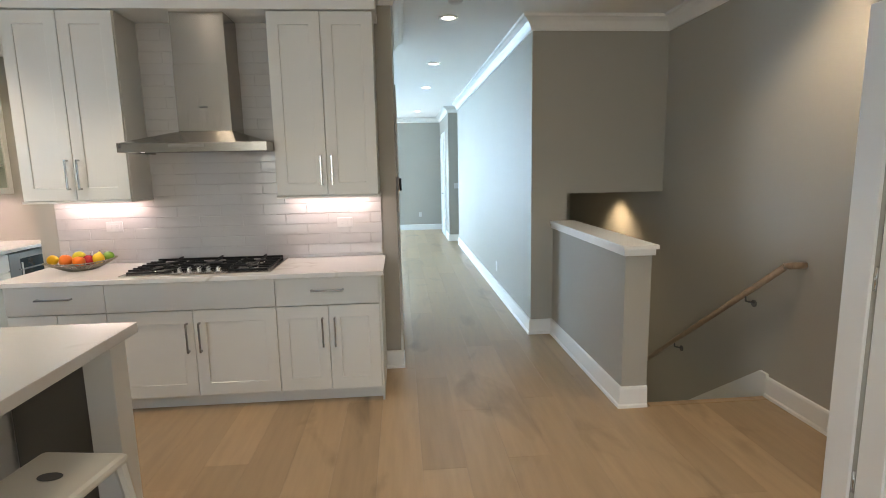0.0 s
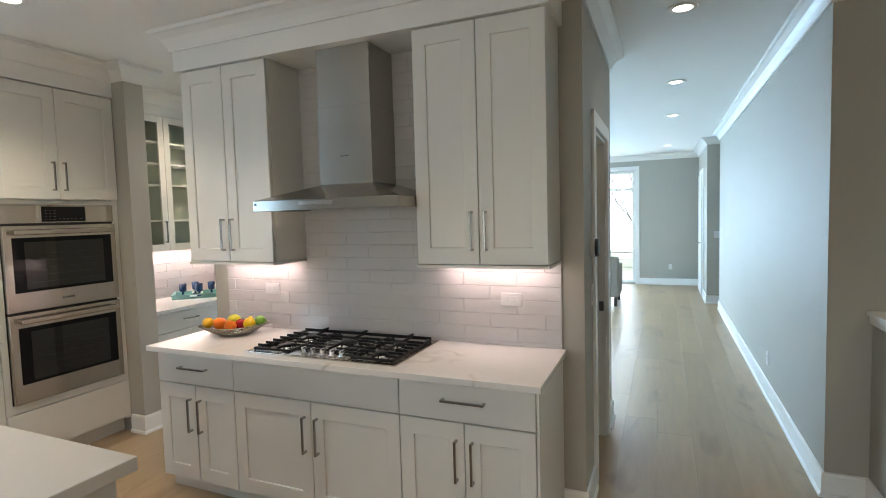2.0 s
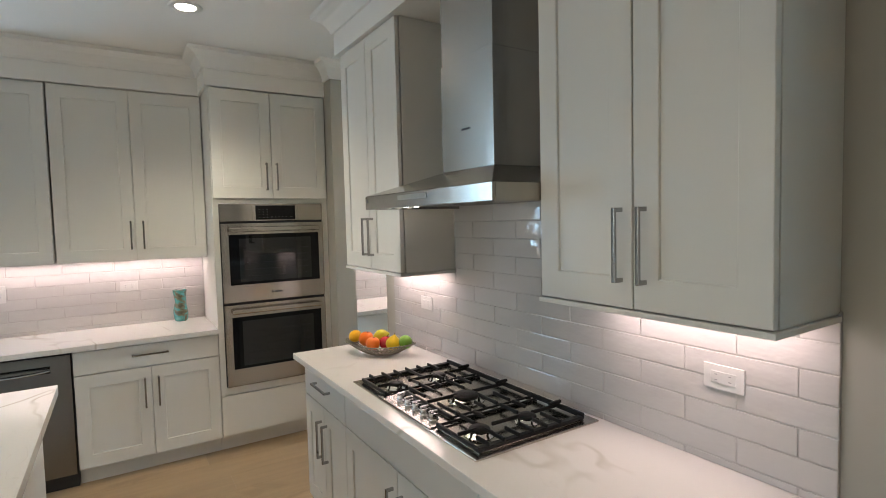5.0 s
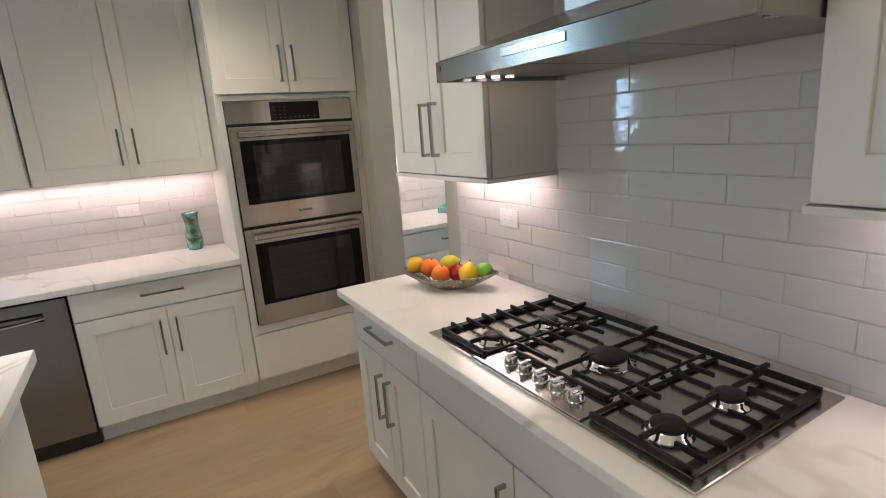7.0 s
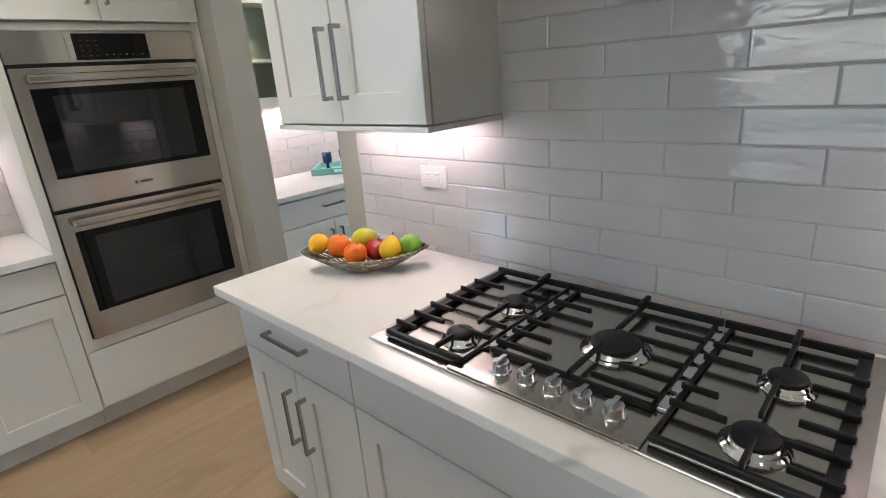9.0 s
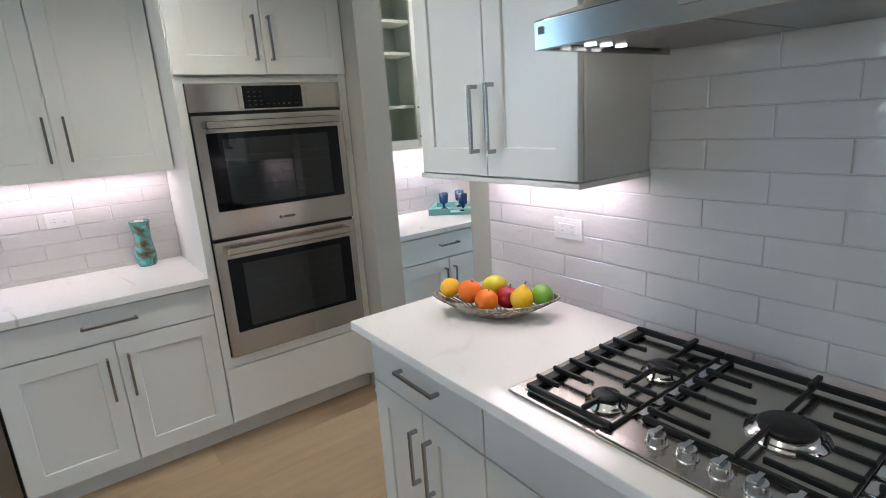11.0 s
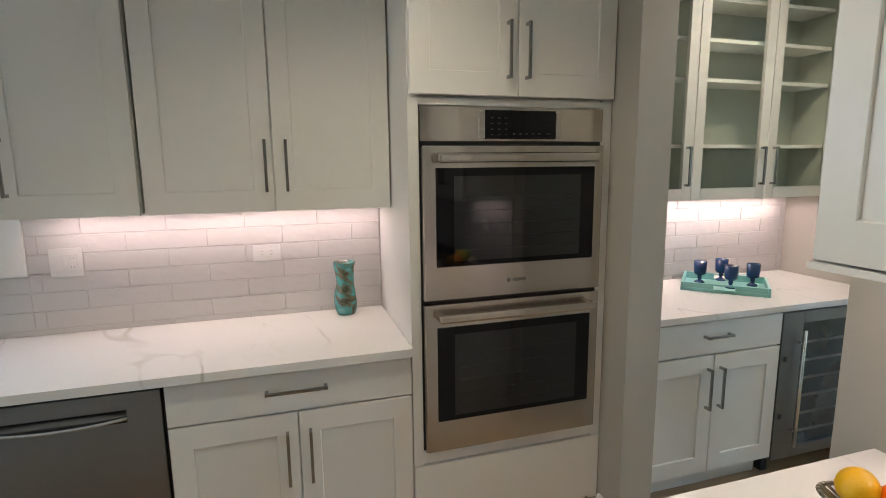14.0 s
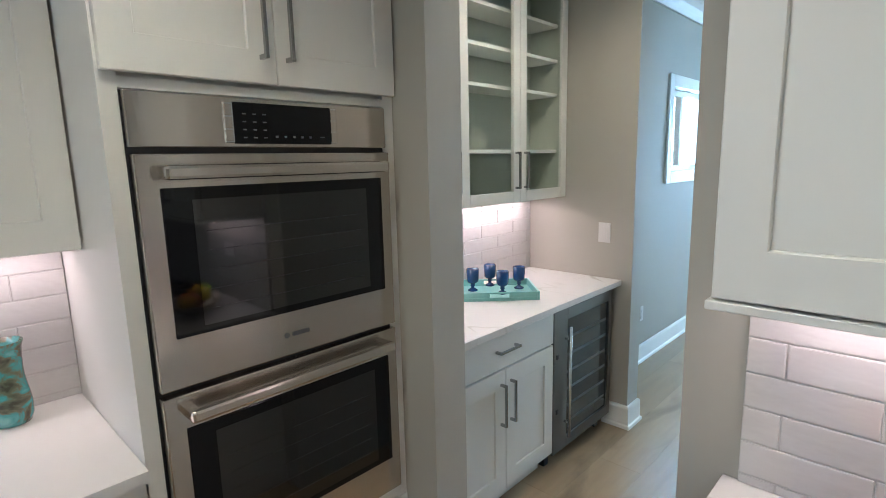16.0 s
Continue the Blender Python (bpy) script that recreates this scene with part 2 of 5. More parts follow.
for _m, _s in ((M_OVENGLASS, 0.3), (M_OVENIN, 0.85), (M_IRON, 0.25)):
    _m.node_tree.nodes["Principled BSDF"].inputs["Specular IOR Level"].default_value = _s
M_OVENIN.node_tree.nodes["Principled BSDF"].inputs["IOR"].default_value = 1.5
M_BLOCK = mat("pale_glass_block", (0.35, 0.44, 0.48), 0.2)
M_LEGEND = mat("pale_grey_print", (0.09, 0.09, 0.09), 0.6)
M_DARKPRINT = mat("dark_grey_print", (0.10, 0.10, 0.10), 0.5)
M_SLOT = mat("grey_socket_slot", (0.26, 0.255, 0.25), 0.6)
M_TEAL = mat("pale_teal_lacquer", (0.20, 0.46, 0.44), 0.3, 0, 0.05, 20)
M_BLUEGLASS = mat("deep_blue_glass", (0.004, 0.035, 0.13), 0.06, 0, 0.2, 30, coat=0.5)
M_VASE = vase_mat()
M_GLASS = glass_mat("clear_window_glass", (1, 1, 1), 0.0, 1.05)
M_CABGLASS = glass_mat("cabinet_door_glass", (0.93, 0.97, 0.94), 0.0, 1.1)
M_WINEGLASS = mat("dark_wine_cooler_glass", (0.018, 0.028, 0.036), 0.08, 0, 0.3, 4)
M_LIT = glow("lamp_lens", (1.0, 0.92, 0.8), 5)
M_HOODLIT = glow("hood_lamp_lens", (1.0, 0.95, 0.9), 1.2)
M_HAZE = glow("bright_hazy_distance", (0.72, 0.87, 1.0), 2.6)
M_STRIPLIT = glow("led_strip", (1.0, 0.86, 0.8), 3)
M_WOODRAIL = mat("brown_stained_handrail", (0.30, 0.215, 0.14), 0.3, 0, 0.3, 6, 0.1, 60, (1, 6, 1))
M_TREAD = mat("brown_stair_oak", (0.20, 0.13, 0.075), 0.4, 0, 0.2, 5, 0.1, 60, (1, 6, 1))
M_STOOL = mat("cream_painted_metal", (0.66, 0.64, 0.57), 0.28, 0, 0.03, 6)
M_CHAIR = mat("grey_beige_upholstery", (0.33, 0.285, 0.24), 0.9, 0, 0.1, 30, 0.4, 500)
M_CHAIRLEG = mat("black_wood_leg", (0.02, 0.018, 0.016), 0.35)
M_BRICK = mat("pale_yellow_brick", (0.44, 0.42, 0.36), 0.85, 0, 0.10, 5, 0.4, 90)
M_MORTAR = mat("pale_mortar", (0.29, 0.28, 0.25), 0.9, 0, 0.08, 20)
M_GRASS = mat("lawn", (0.22, 0.22, 0.12), 0.9, 0, 0.4, 3)
M_DECK = mat("weathered_deck", (0.28, 0.25, 0.22), 0.8, 0, 0.15, 4)
M_BARK = mat("grey_bark", (0.45, 0.40, 0.37), 0.9, 0, 0.25, 10)
M_LEAF = mat("reddish_spring_leaf", (0.75, 0.66, 0.63), 0.8, 0, 0.4, 4)
M_SINK = mat("satin_sink_steel", (0.45, 0.45, 0.45), 0.3, 1.0, 0.05, 10)
M_WHITEPL = mat("white_plastic_plate", (0.63, 0.62, 0.60), 0.3, 0, 0.01)
M_LEMON = mat("lemon_peel", (0.74, 0.40, 0.004), 0.42, 0, 0.08, 30, 0.3, 160)
M_ORANGE = mat("orange_peel", (0.74, 0.155, 0.002), 0.42, 0, 0.06, 30, 0.4, 200)
M_LIME = mat("lime_peel", (0.13, 0.29, 0.02), 0.3, 0, 0.15, 20, 0.3, 160)
M_PEARY = mat("yellow_pear_skin", (0.72, 0.44, 0.006), 0.42, 0, 0.1, 16, 0.1, 90)
M_PALE = mat("yellow_green_lemon_peel", (0.50, 0.45, 0.02), 0.4, 0, 0.12, 16, 0.3, 160)
M_APPLE = mat("red_apple_skin", (0.32, 0.01, 0.014), 0.25, 0, 0.25, 20)
M_STEM = mat("brown_fruit_stem", (0.12, 0.07, 0.03), 0.8)
M_BOWL = mat("antiqued_silver_wire", (0.30, 0.27, 0.22), 0.3, 1.0, 0.2, 60)


# ---- builders ----
def place(ob):
    v = Vector((0, 0, 0))
    while ob is not None:
        v += ob.location
        ob = ob.parent
    return v


def thing(name, at, label, category, group=""):
    o = new(name)
    o.empty_display_size = 0.05
    o.location = at
    return tagged(o, label, category, group)


def part(name, bm, material, parent=None, label="", smooth=False, kind="", loose=False):
    """Links a bmesh, given in world metres, as one mesh under parent. Without a parent it becomes a thing with its origin at its base."""
    if not loose:
        bmesh.ops.recalc_face_normals(bm, faces=bm.faces)
    me = bpy.data.meshes.new(name)
    if parent is not None:
        off = place(parent)
    else:
        xs = [v.co for v in bm.verts]
        off = Vector(((min(c.x for c in xs) + max(c.x for c in xs)) / 2, (min(c.y for c in xs) + max(c.y for c in xs)) / 2, min(c.z for c in xs)))
    bmesh.ops.translate(bm, verts=bm.verts, vec=-off)
    bm.to_mesh(me)
    bm.free()
    me.materials.append(material)
    if smooth:
        for p in me.polygons:
            p.use_smooth = True
    o = new(name, me)
    if parent is not None:
        o.parent = parent
    else:
        o.location = off
    return tagged(o, label, kind=kind)


def box(bm, x0, x1, y0, y1, z0, z1, bevel=0.0):
    r = bmesh.ops.create_cube(bm, size=1.0, matrix=Matrix.LocRotScale(((x0 + x1) / 2, (y0 + y1) / 2, (z0 + z1) / 2), None, (abs(x1 - x0), abs(y1 - y0), abs(z1 - z0))))
    if bevel:
        es = list({e for v in r["verts"] for e in v.link_edges})
        bmesh.ops.bevel(bm, geom=es, offset=bevel, segments=2, affect="EDGES", profile=0.5)
    return bm


def boxes(*rows, bevel=0.0):
    bm = bmesh.new()
    for r in rows:
        box(bm, *r, bevel=bevel)
    return bm


def tube(bm, a, b, r0, r1=None, n=12):
    a, b = Vector(a), Vector(b)
    d = b - a
    m = Matrix.Translation((a + b) / 2) @ d.to_track_quat("Z", "Y").to_matrix().to_4x4()
    return bmesh.ops.create_cone(bm, cap_ends=True, segments=n, radius1=r0, radius2=r0 if r1 is None else r1, depth=d.length, matrix=m)


def lathe(profile, at, n=28, close=True):
    """Turned body: profile rows of radius, height."""
    bm = bmesh.new()
    rings = []
    for r, z in profile:
        rings.append([bm.verts.new((at[0] + r * math.cos(2 * math.pi * i / n), at[1] + r * math.sin(2 * math.pi * i / n), at[2] + z)) for i in range(n)])
    for a, b in zip(rings, rings[1:]):
        for i in range(n):
            bm.faces.new((a[i], a[(i + 1) % n], b[(i + 1) % n], b[i]))
    if close:
        bm.faces.new(rings[0])
        bm.faces.new(rings[-1])
    return bm


def sweep(points, profile, side=1):
    """A moulding along a plan line: profile rows of (out, z), out to the left of the line for side 1."""
    bm = bmesh.new()
    p = [Vector(q) for q in points]
    rings = []
    for i, q in enumerate(p):
        ns = []
        for a, b in ((i - 1, i), (i, i + 1)):
            if 0 <= a and b < len(p):
                d = (p[b] - p[a]).normalized()
                ns.append(Vector((-d.y, d.x)) * side)
        m = ns[0] if len(ns) == 1 else (ns[0] + ns[1]) / (1 + ns[0].dot(ns[1]))
        rings.append([bm.verts.new((q.x + m.x * o, q.y + m.y * o, z)) for o, z in profile])
    n = len(profile)
    for a, b in zip(rings, rings[1:]):
        for i in range(n):
            bm.faces.new((a[i], a[(i + 1) % n], b[(i + 1) % n], b[i]))
    bm.faces.new(rings[0])
    bm.faces.new(rings[-1])
    return bm


CROWN = [(0, CEIL - 0.125), (0.014, CEIL - 0.125), (0.018, CEIL - 0.108), (0.03, CEIL - 0.085), (0.052, CEIL - 0.055), (0.085, CEIL - 0.032), (0.10, CEIL - 0.026), (0.104, CEIL - 0.003), (0, CEIL - 0.003)]
BASE = [(0, 0.001), (0.028, 0.001), (0.026, 0.018), (0.017, 0.026), (0.016, 0.125), (0.012, 0.138), (0.004, 0.142), (0, 0.142)]


def pierced(axis, p0, p1, a0, a1, z0, z1, holes=()):
    """A wall p0..p1 thick across axis, from a0 to a1, with holes (b0, b1, low, high) through it."""
    bm = bmesh.new()

    def piece(b0, b1, c0, c1):
        if b1 - b0 > 1e-4 and c1 - c0 > 1e-4:
            box(bm, p0, p1, b0, b1, c0, c1) if axis == "x" else box(bm, b0, b1, p0, p1, c0, c1)

    at = a0
    for b0, b1, c0, c1 in sorted(holes):
        piece(at, b0, z0, z1)
        piece(b0, b1, z0, c0)
        piece(b0, b1, c1, z1)
        at = b1
    piece(at, a1, z0, z1)
    return bm


class Face:
    """A front plane: 'y-' looks to -y, 'x+' to +x. Rows are (across, out, up)."""

    def __init__(self, way, plane):
        self.way, self.plane = way, plane

    def __call__(self, u, d, z):
        return (u, self.plane - d, z) if self.way == "y-" else (u, self.plane + d, z) if self.way == "y+" else (self.plane + d, u, z) if self.way == "x+" else (self.plane - d, u, z)

    def box(self, bm, u0, u1, d0, d1, z0, z1, bevel=0.0):
        a, b = self(u0, d0, z0), self(u1, d1, z1)
        return box(bm, min(a[0], b[0]), max(a[0], b[0]), min(a[1], b[1]), max(a[1], b[1]), z0, z1, bevel)


def shaker(face, u0, u1, z0, z1, thick=0.02, rail=0.075, sink=0.008):
    bm = bmesh.new()

    def ring(i, d):
        k = i * 1.12 if i > 0.01 else i
        return [bm.verts.new(face(u, d, z)) for u, z in ((u0 + i, z0 + k), (u1 - i, z0 + k), (u1 - i, z1 - k), (u0 + i, z1 - k))]

    rs = [ring(0, 0), ring(0, thick - 0.002), ring(0.002, thick), ring(rail - 0.002, thick), ring(rail, thick - 0.002), ring(rail + 0.001, thick - sink)]
    for a, b in zip(rs, rs[1:]):
        for i in range(4):
            bm.faces.new((a[i], a[(i + 1) % 4], b[(i + 1) % 4], b[i]))
    bm.faces.new(rs[0])
    bm.faces.new(rs[-1])
    return bm


def pull(face, parent, u, z, length=0.2, upright=True, out=0.02):
    """Flat bar pull on two posts, centred at u, z."""
    bm = bmesh.new()
    h, w = length / 2, 0.0055
    if upright:
        face.box(bm, u - w, u + w, out + 0.024, out + 0.034, z - h, z + h, 0.0015)
        for s in (-1, 1):
            face.box(bm, u - w, u + w, out - 0.001, out + 0.026, z + s * (h - 0.006) - 0.006, z + s * (h - 0.006) + 0.006, 0.001)
    else:
        face.box(bm, u - h, u + h, out + 0.024, out + 0.034, z - w, z + w, 0.0015)
        for s in (-1, 1):
            face.box(bm, u + s * (h - 0.006) - 0.006, u + s * (h - 0.006) + 0.006, out - 0.001, out + 0.026, z - w, z + w, 0.001)
    return part("handle", bm, M_PULL, parent, "satin nickel bar handle")


GAP = 0.0042


def shaker_door(face, parent, u0, u1, z0, z1, handle=None, hz=None):
    d = part("door", shaker(face, u0 + GAP / 2, u1 - GAP / 2, z0, z1), M_CAB, parent)
    if handle is not None:
        pull(face, d, handle, hz)
    return d


def drawer_front(face, parent, u0, u1, z0, z1, handle=True, length=0.215):
    bm = bmesh.new()
    face.box(bm, u0 + GAP / 2, u1 - GAP / 2, 0, 0.02, z0, z1, 0.002)
    d = part("drawer_front", bm, M_CAB, parent)
    if handle:
        pull(face, d, (u0 + u1) / 2, (z0 + z1) / 2 + 0.01, length, False)
    return d

# ---- structure ----
def setting(name, bm, material, label, category, smooth=False):
    o = part(name, bm, material, None, label, smooth)
    return tagged(o, category=category, kind="structure")


RW = 3.885          # face of the cooktop wall
LW = -4.185         # face of the sink wall
TOP = CEIL + 0.02

floor = setting("floor", boxes((-4.4, 1.575, -4.7, 13.6, -0.12, -0.018), (1.575, 2.6, -4.7, 3.03, -0.12, -0.018)), M_SUB, "subfloor under wide oak planks", "floor")
setting("ceiling", boxes((-4.5, 2.7, -4.8, 13.7, CEIL, CEIL + 0.12)), M_CEIL, "smooth white painted ceiling", "ceiling")

setting("wall_range", pierced("y", RW, RW + 0.135, -2.62, -0.16, 0, TOP), M_WALL, "greige painted wall behind the cooktop run", "wall")
setting("wall_hall_left", pierced("x", -0.16, -0.02, RW, 5.36, 0, TOP, [(4.31, 5.0, 0, 2.15)]), M_WALL, "greige hall wall with a cased doorway", "wall")
setting("wall_closet_back", pierced("y", 5.22, 5.36, -2.48, -0.16, 0, TOP), M_WALL, "greige painted wall facing the far room", "wall")
setting("wall_pantry_right", pierced("x", -2.62, -2.48, RW + 0.135, 5.36, 0, TOP), M_WALL, "greige painted side wall of the pantry passage", "wall")
setting("wall_hall_right", pierced("x", 1.2, 1.34, 4.70, 10.6, 0, TOP), M_WALL, "long greige painted hall wall", "wall")
setting("wall_stair_header", boxes((1.2, 1.53, 4.565, 4.70, 0, TOP), (1.53, 2.44, 4.565, 4.70, 1.32, TOP)), M_WALL, "greige wall above the stairwell opening", "wall")
setting("wall_stair_right", pierced("x", 2.44, 2.58, 1.89, 7.2, -2.6, TOP), M_WALL, "greige painted stair wall", "wall")
setting("wall_stair_left", pierced("x", 1.40, 1.53, 4.70, 7.2, -2.6, 2.0), M_WALL, "greige painted inner stair wall", "wall")
setting("wall_stair_end", pierced("y", 7.2, 7.3, 1.40, 2.58, -2.6, 2.0), M_WALL, "greige painted wall at the stair foot", "wall")
setting("ceiling_stair", boxes((1.53, 2.44, 4.70, 7.2, 1.32, 1.42)), M_CEIL, "low white ceiling over the lower stairs", "ceiling")
setting("wall_stair_return", pierced("y", 1.89, 1.99, 2.09, 2.44, 0, TOP), M_WALL, "short greige return wall", "wall")
setting("wall_kitchen_right", pierced("x", 1.95, 2.09, -4.6, 1.99, 0, TOP, [(1.035, 1.855, 0, 2.06)]), M_WALL, "greige kitchen side wall with a door", "wall")
setting("wall_kitchen_back", pierced("y", -4.74, -4.6, -4.4, 2.09, 0, TOP, [(-3.3, 0.9, 0.1, 2.4)]), M_WALL, "greige back wall with wide windows", "wall")
setting("wall_sink", pierced("x", LW - 0.18, LW, -4.6, 5.55, 0, TOP, [(0.43, 1.47, 1.265, 2.45)]), M_WALL, "greige wall with the sink window", "wall")
setting("wall_oven_stub", boxes((LW, -3.40, 3.842, 4.0, 0, TOP)), M_WALL, "greige wall stub beside the oven cabinet", "wall")
setting("wall_pantry_end", boxes((LW - 0.18, -3.47, 5.55, 5.69, 0, TOP)), M_WALL, "greige wall between pantry and dining room", "wall")
setting("wall_dining_left", pierced("x", -4.03, -3.85, 5.69, 13.4, 0, TOP, [(7.06, 7.95, 1.50, 2.18), (8.4, 11.4, 0.6, 2.4)]), M_WALL, "pale greige dining wall with a small window", "wall")
setting("wall_far", pierced("y", 13.4, 13.6, -4.03, 3.0, 0, TOP, [(-2.45, -0.22, 0.03, 2.53)]), M_WALL, "pale greige far wall with a glazed patio door", "wall")
setting("wall_far_pier", boxes((1.05, 3.0, 11.1, 11.24, 0, TOP), (1.05, 1.19, 11.24, 13.4, 0, TOP)), M_WALL, "greige pier at the end of the hall", "wall")
setting("wall_far_nook", boxes((3.0, 3.14, 10.4, 13.6, 0, TOP), (1.34, 3.14, 10.46, 10.6, 0, TOP)), M_WALL, "greige wall of the side entry", "wall")

# crown and baseboard runs, named by where they run
for nm, pts, side in (
    ("crown_hall_left", [(-0.02, RW), (-0.02, 5.36), (-2.62, 5.36)], -1),
    ("crown_hall_right", [(2.44, 1.99), (2.44, 4.565), (1.2, 4.565), (1.2, 10.6)], 1),
    ("crown_far_pier", [(3.0, 11.1), (1.05, 11.1), (1.05, 13.4), (-3.85, 13.4), (-3.85, 5.69)], 1),
    ("crown_kitchen_right", [(1.95, -4.6), (1.95, 1.99), (2.44, 1.99)], 1),
    ("crown_cabinets", [(-3.845, -1.0), (-3.845, 2.985), (-3.535, 2.985), (-3.535, 3.842), (-3.40, 3.842), (-3.40, 4.0), (-3.915, 4.0), (-3.915, 5.55), (-3.47, 5.55), (-3.47, 5.69), (-3.84, 5.69)], -1),
    ("crown_range", [(-2.515, RW), (-2.515, 3.545), (-0.12, 3.545), (-0.12, RW), (-0.02, RW)], -1),
):
    setting(nm, sweep(pts, CROWN, side), M_TRIM, "white painted crown moulding", "moulding")
for nm, pts, side in (
    ("baseboard_hall_left", [(-0.14, RW), (-0.02, RW), (-0.02, 4.22)], -1),
    ("baseboard_hall_left_far", [(-0.02, 5.09), (-0.02, 5.36), (-2.62, 5.36)], -1),
    ("baseboard_hall_right", [(1.2, 10.6), (1.2, 4.565), (1.405, 4.565), (1.405, 3.0), (1.575, 3.0)], -1),
    ("baseboard_far_pier", [(3.0, 11.1), (1.05, 11.1), (1.05, 11.9)], 1),
    ("baseboard_far", [(1.05, 13.4), (-0.13, 13.4)], 1),
    ("baseboard_stair_right", [(2.44, 1.99), (2.44, 3.03)], 1),
    ("baseboard_pantry_end", [(-3.62, 5.55), (-3.47, 5.55), (-3.47, 5.69), (-3.85, 5.69), (-3.85, 13.4)], -1),
    ("baseboard_oven_stub", [(-3.54, 3.842), (-3.40, 3.842), (-3.40, 4.0), (-3.55, 4.0)], -1),
):
    setting(nm, sweep(pts, BASE, side), M_TRIM, "white painted baseboard with shoe moulding", "baseboard")

# fascia above the wall cabinets
setting("fascia_left", boxes((LW, -3.845, 1.62, 2.985, 2.612, CEIL), (LW, -3.535, 2.985, 3.842, 2.622, CEIL), (LW, -3.915, 4.002, 5.548, 2.642, CEIL)), M_TRIM, "white painted fascia over the cabinets", "fascia")
setting("fascia_range", boxes((-2.515, -0.12, 3.545, RW, 2.612, CEIL)), M_TRIM, "white painted fascia over the range cabinets", "fascia")

# knee wall with its cap
setting("wall_knee", boxes((1.405, 1.575, 3.0, 4.565, -0.3, 1.005)), M_WALL, "greige half wall beside the stairs", "half wall")
cap = boxes((1.375, 1.605, 2.965, 4.565, 1.045, 1.072), bevel=0.003)
box(cap, 1.388, 1.592, 2.98, 4.565, 1.005, 1.045, 0.003)
setting("knee_wall_cap", cap, M_TRIM, "white painted cap on the half wall", "cap")

# stairs going down
for i in range(11):
    y0, z = 3.03 + 0.255 * i, -0.185 * (i + 1)
    st = thing("stair_step", (2.0, y0 + 0.13, z - 0.185), "brown stained oak stair step with a white riser", "stair step", "steps going down")
    part("tread", boxes((1.58, 2.42, y0 - 0.0, y0 + 0.28, z - 0.03, z), bevel=0.004), M_TREAD, st)
    part("riser", boxes((1.58, 2.42, y0 - 0.02, y0 - 0.002, z, z + 0.153)), M_TRIM, st, "white painted riser")
setting("floor_nosing", boxes((1.60, 2.42, 2.985, 3.045, -0.03, 0.002), bevel=0.006), M_OAK, "oak nosing at the top of the stairs", "nosing")
bm = bmesh.new()
_v = [bm.verts.new((x, y, z)) for x in (2.422, 2.44) for y, z in ((3.03, 0.0), (3.03, 0.16), (3.10, 0.16), (5.9, -1.87), (5.9, -2.2))]
for i in range(5):
    bm.faces.new((_v[i], _v[(i + 1) % 5], _v[5 + (i + 1) % 5], _v[5 + i]))
bm.faces.new(_v[:5])
bm.faces.new(_v[5:])
setting("stair_skirt", bm, M_TRIM, "white painted skirt board along the stairs", "skirt board")

hr = thing("handrail", (2.37, 3.0, 0.6), "brown stained wooden handrail on metal brackets", "handrail")
bm = bmesh.new()
tube(bm, (2.37, 2.86, 0.935), (2.37, 5.4, -0.905), 0.021, n=16)
tube(bm, (2.37, 2.80, 0.945), (2.37, 2.88, 0.927), 0.021, n=16)
tube(bm, (2.44, 2.80, 0.945), (2.36, 2.80, 0.945), 0.021, n=16)
part("rail", bm, M_WOODRAIL, hr, smooth=True)
for y in (3.22, 4.1, 5.0):
    z = 0.935 - (y - 2.86) * 0.7244
    bm = bmesh.new()
    tube(bm, (2.37, y, z - 0.015), (2.375, y, z - 0.06), 0.006)
    tube(bm, (2.37, y, z - 0.055), (2.44, y, z - 0.075), 0.006)
    tube(bm, (2.432, y, z - 0.075), (2.44, y, z - 0.075), 0.025)
    part("bracket", bm, M_DARKPRINT, hr, "dark metal bracket")


# ---- doors and windows ----
def casing(name, face, u0, u1, z1, w=0.09, z0=0.0, d=0.018, bottom=False):
    bm = bmesh.new()
    face.box(bm, u0 - w, u0, 0.0, d, z0 - (w if bottom else 0), z1 + w, 0.003)
    face.box(bm, u1, u1 + w, 0.0, d, z0 - (w if bottom else 0), z1 + w, 0.003)
    face.box(bm, u0, u1, 0.0, d, z1, z1 + w, 0.003)
    if bottom:
        face.box(bm, u0, u1, 0.0, d, z0 - w, z0, 0.003)
    return setting(name, bm, M_TRIM, "white painted casing", "casing")


casing("trim_hall_doorway", Face("x+", -0.02), 4.31, 5.0, 2.15)
jm = thing("door_frame", (-0.09, 4.66, 0), "white painted door jamb of the hall doorway", "door frame")
tagged(jm, kind="structure")
part("jamb", boxes((-0.16, -0.021, 4.312, 4.332, 0, 2.148)), M_TRIM, jm)
part("jamb", boxes((-0.16, -0.021, 4.978, 4.998, 0, 2.148)), M_TRIM, jm)
part("head", boxes((-0.16, -0.021, 4.332, 4.978, 2.128, 2.148)), M_TRIM, jm)
part("stop", boxes((-0.12, -0.08, 4.966, 4.978, 0, 2.128)), M_TRIM, jm)
part("strike_plate", boxes((-0.068, -0.036, 4.974, 4.978, 0.93, 1.0)), M_DARKPRINT, jm, "dark metal strike plate")

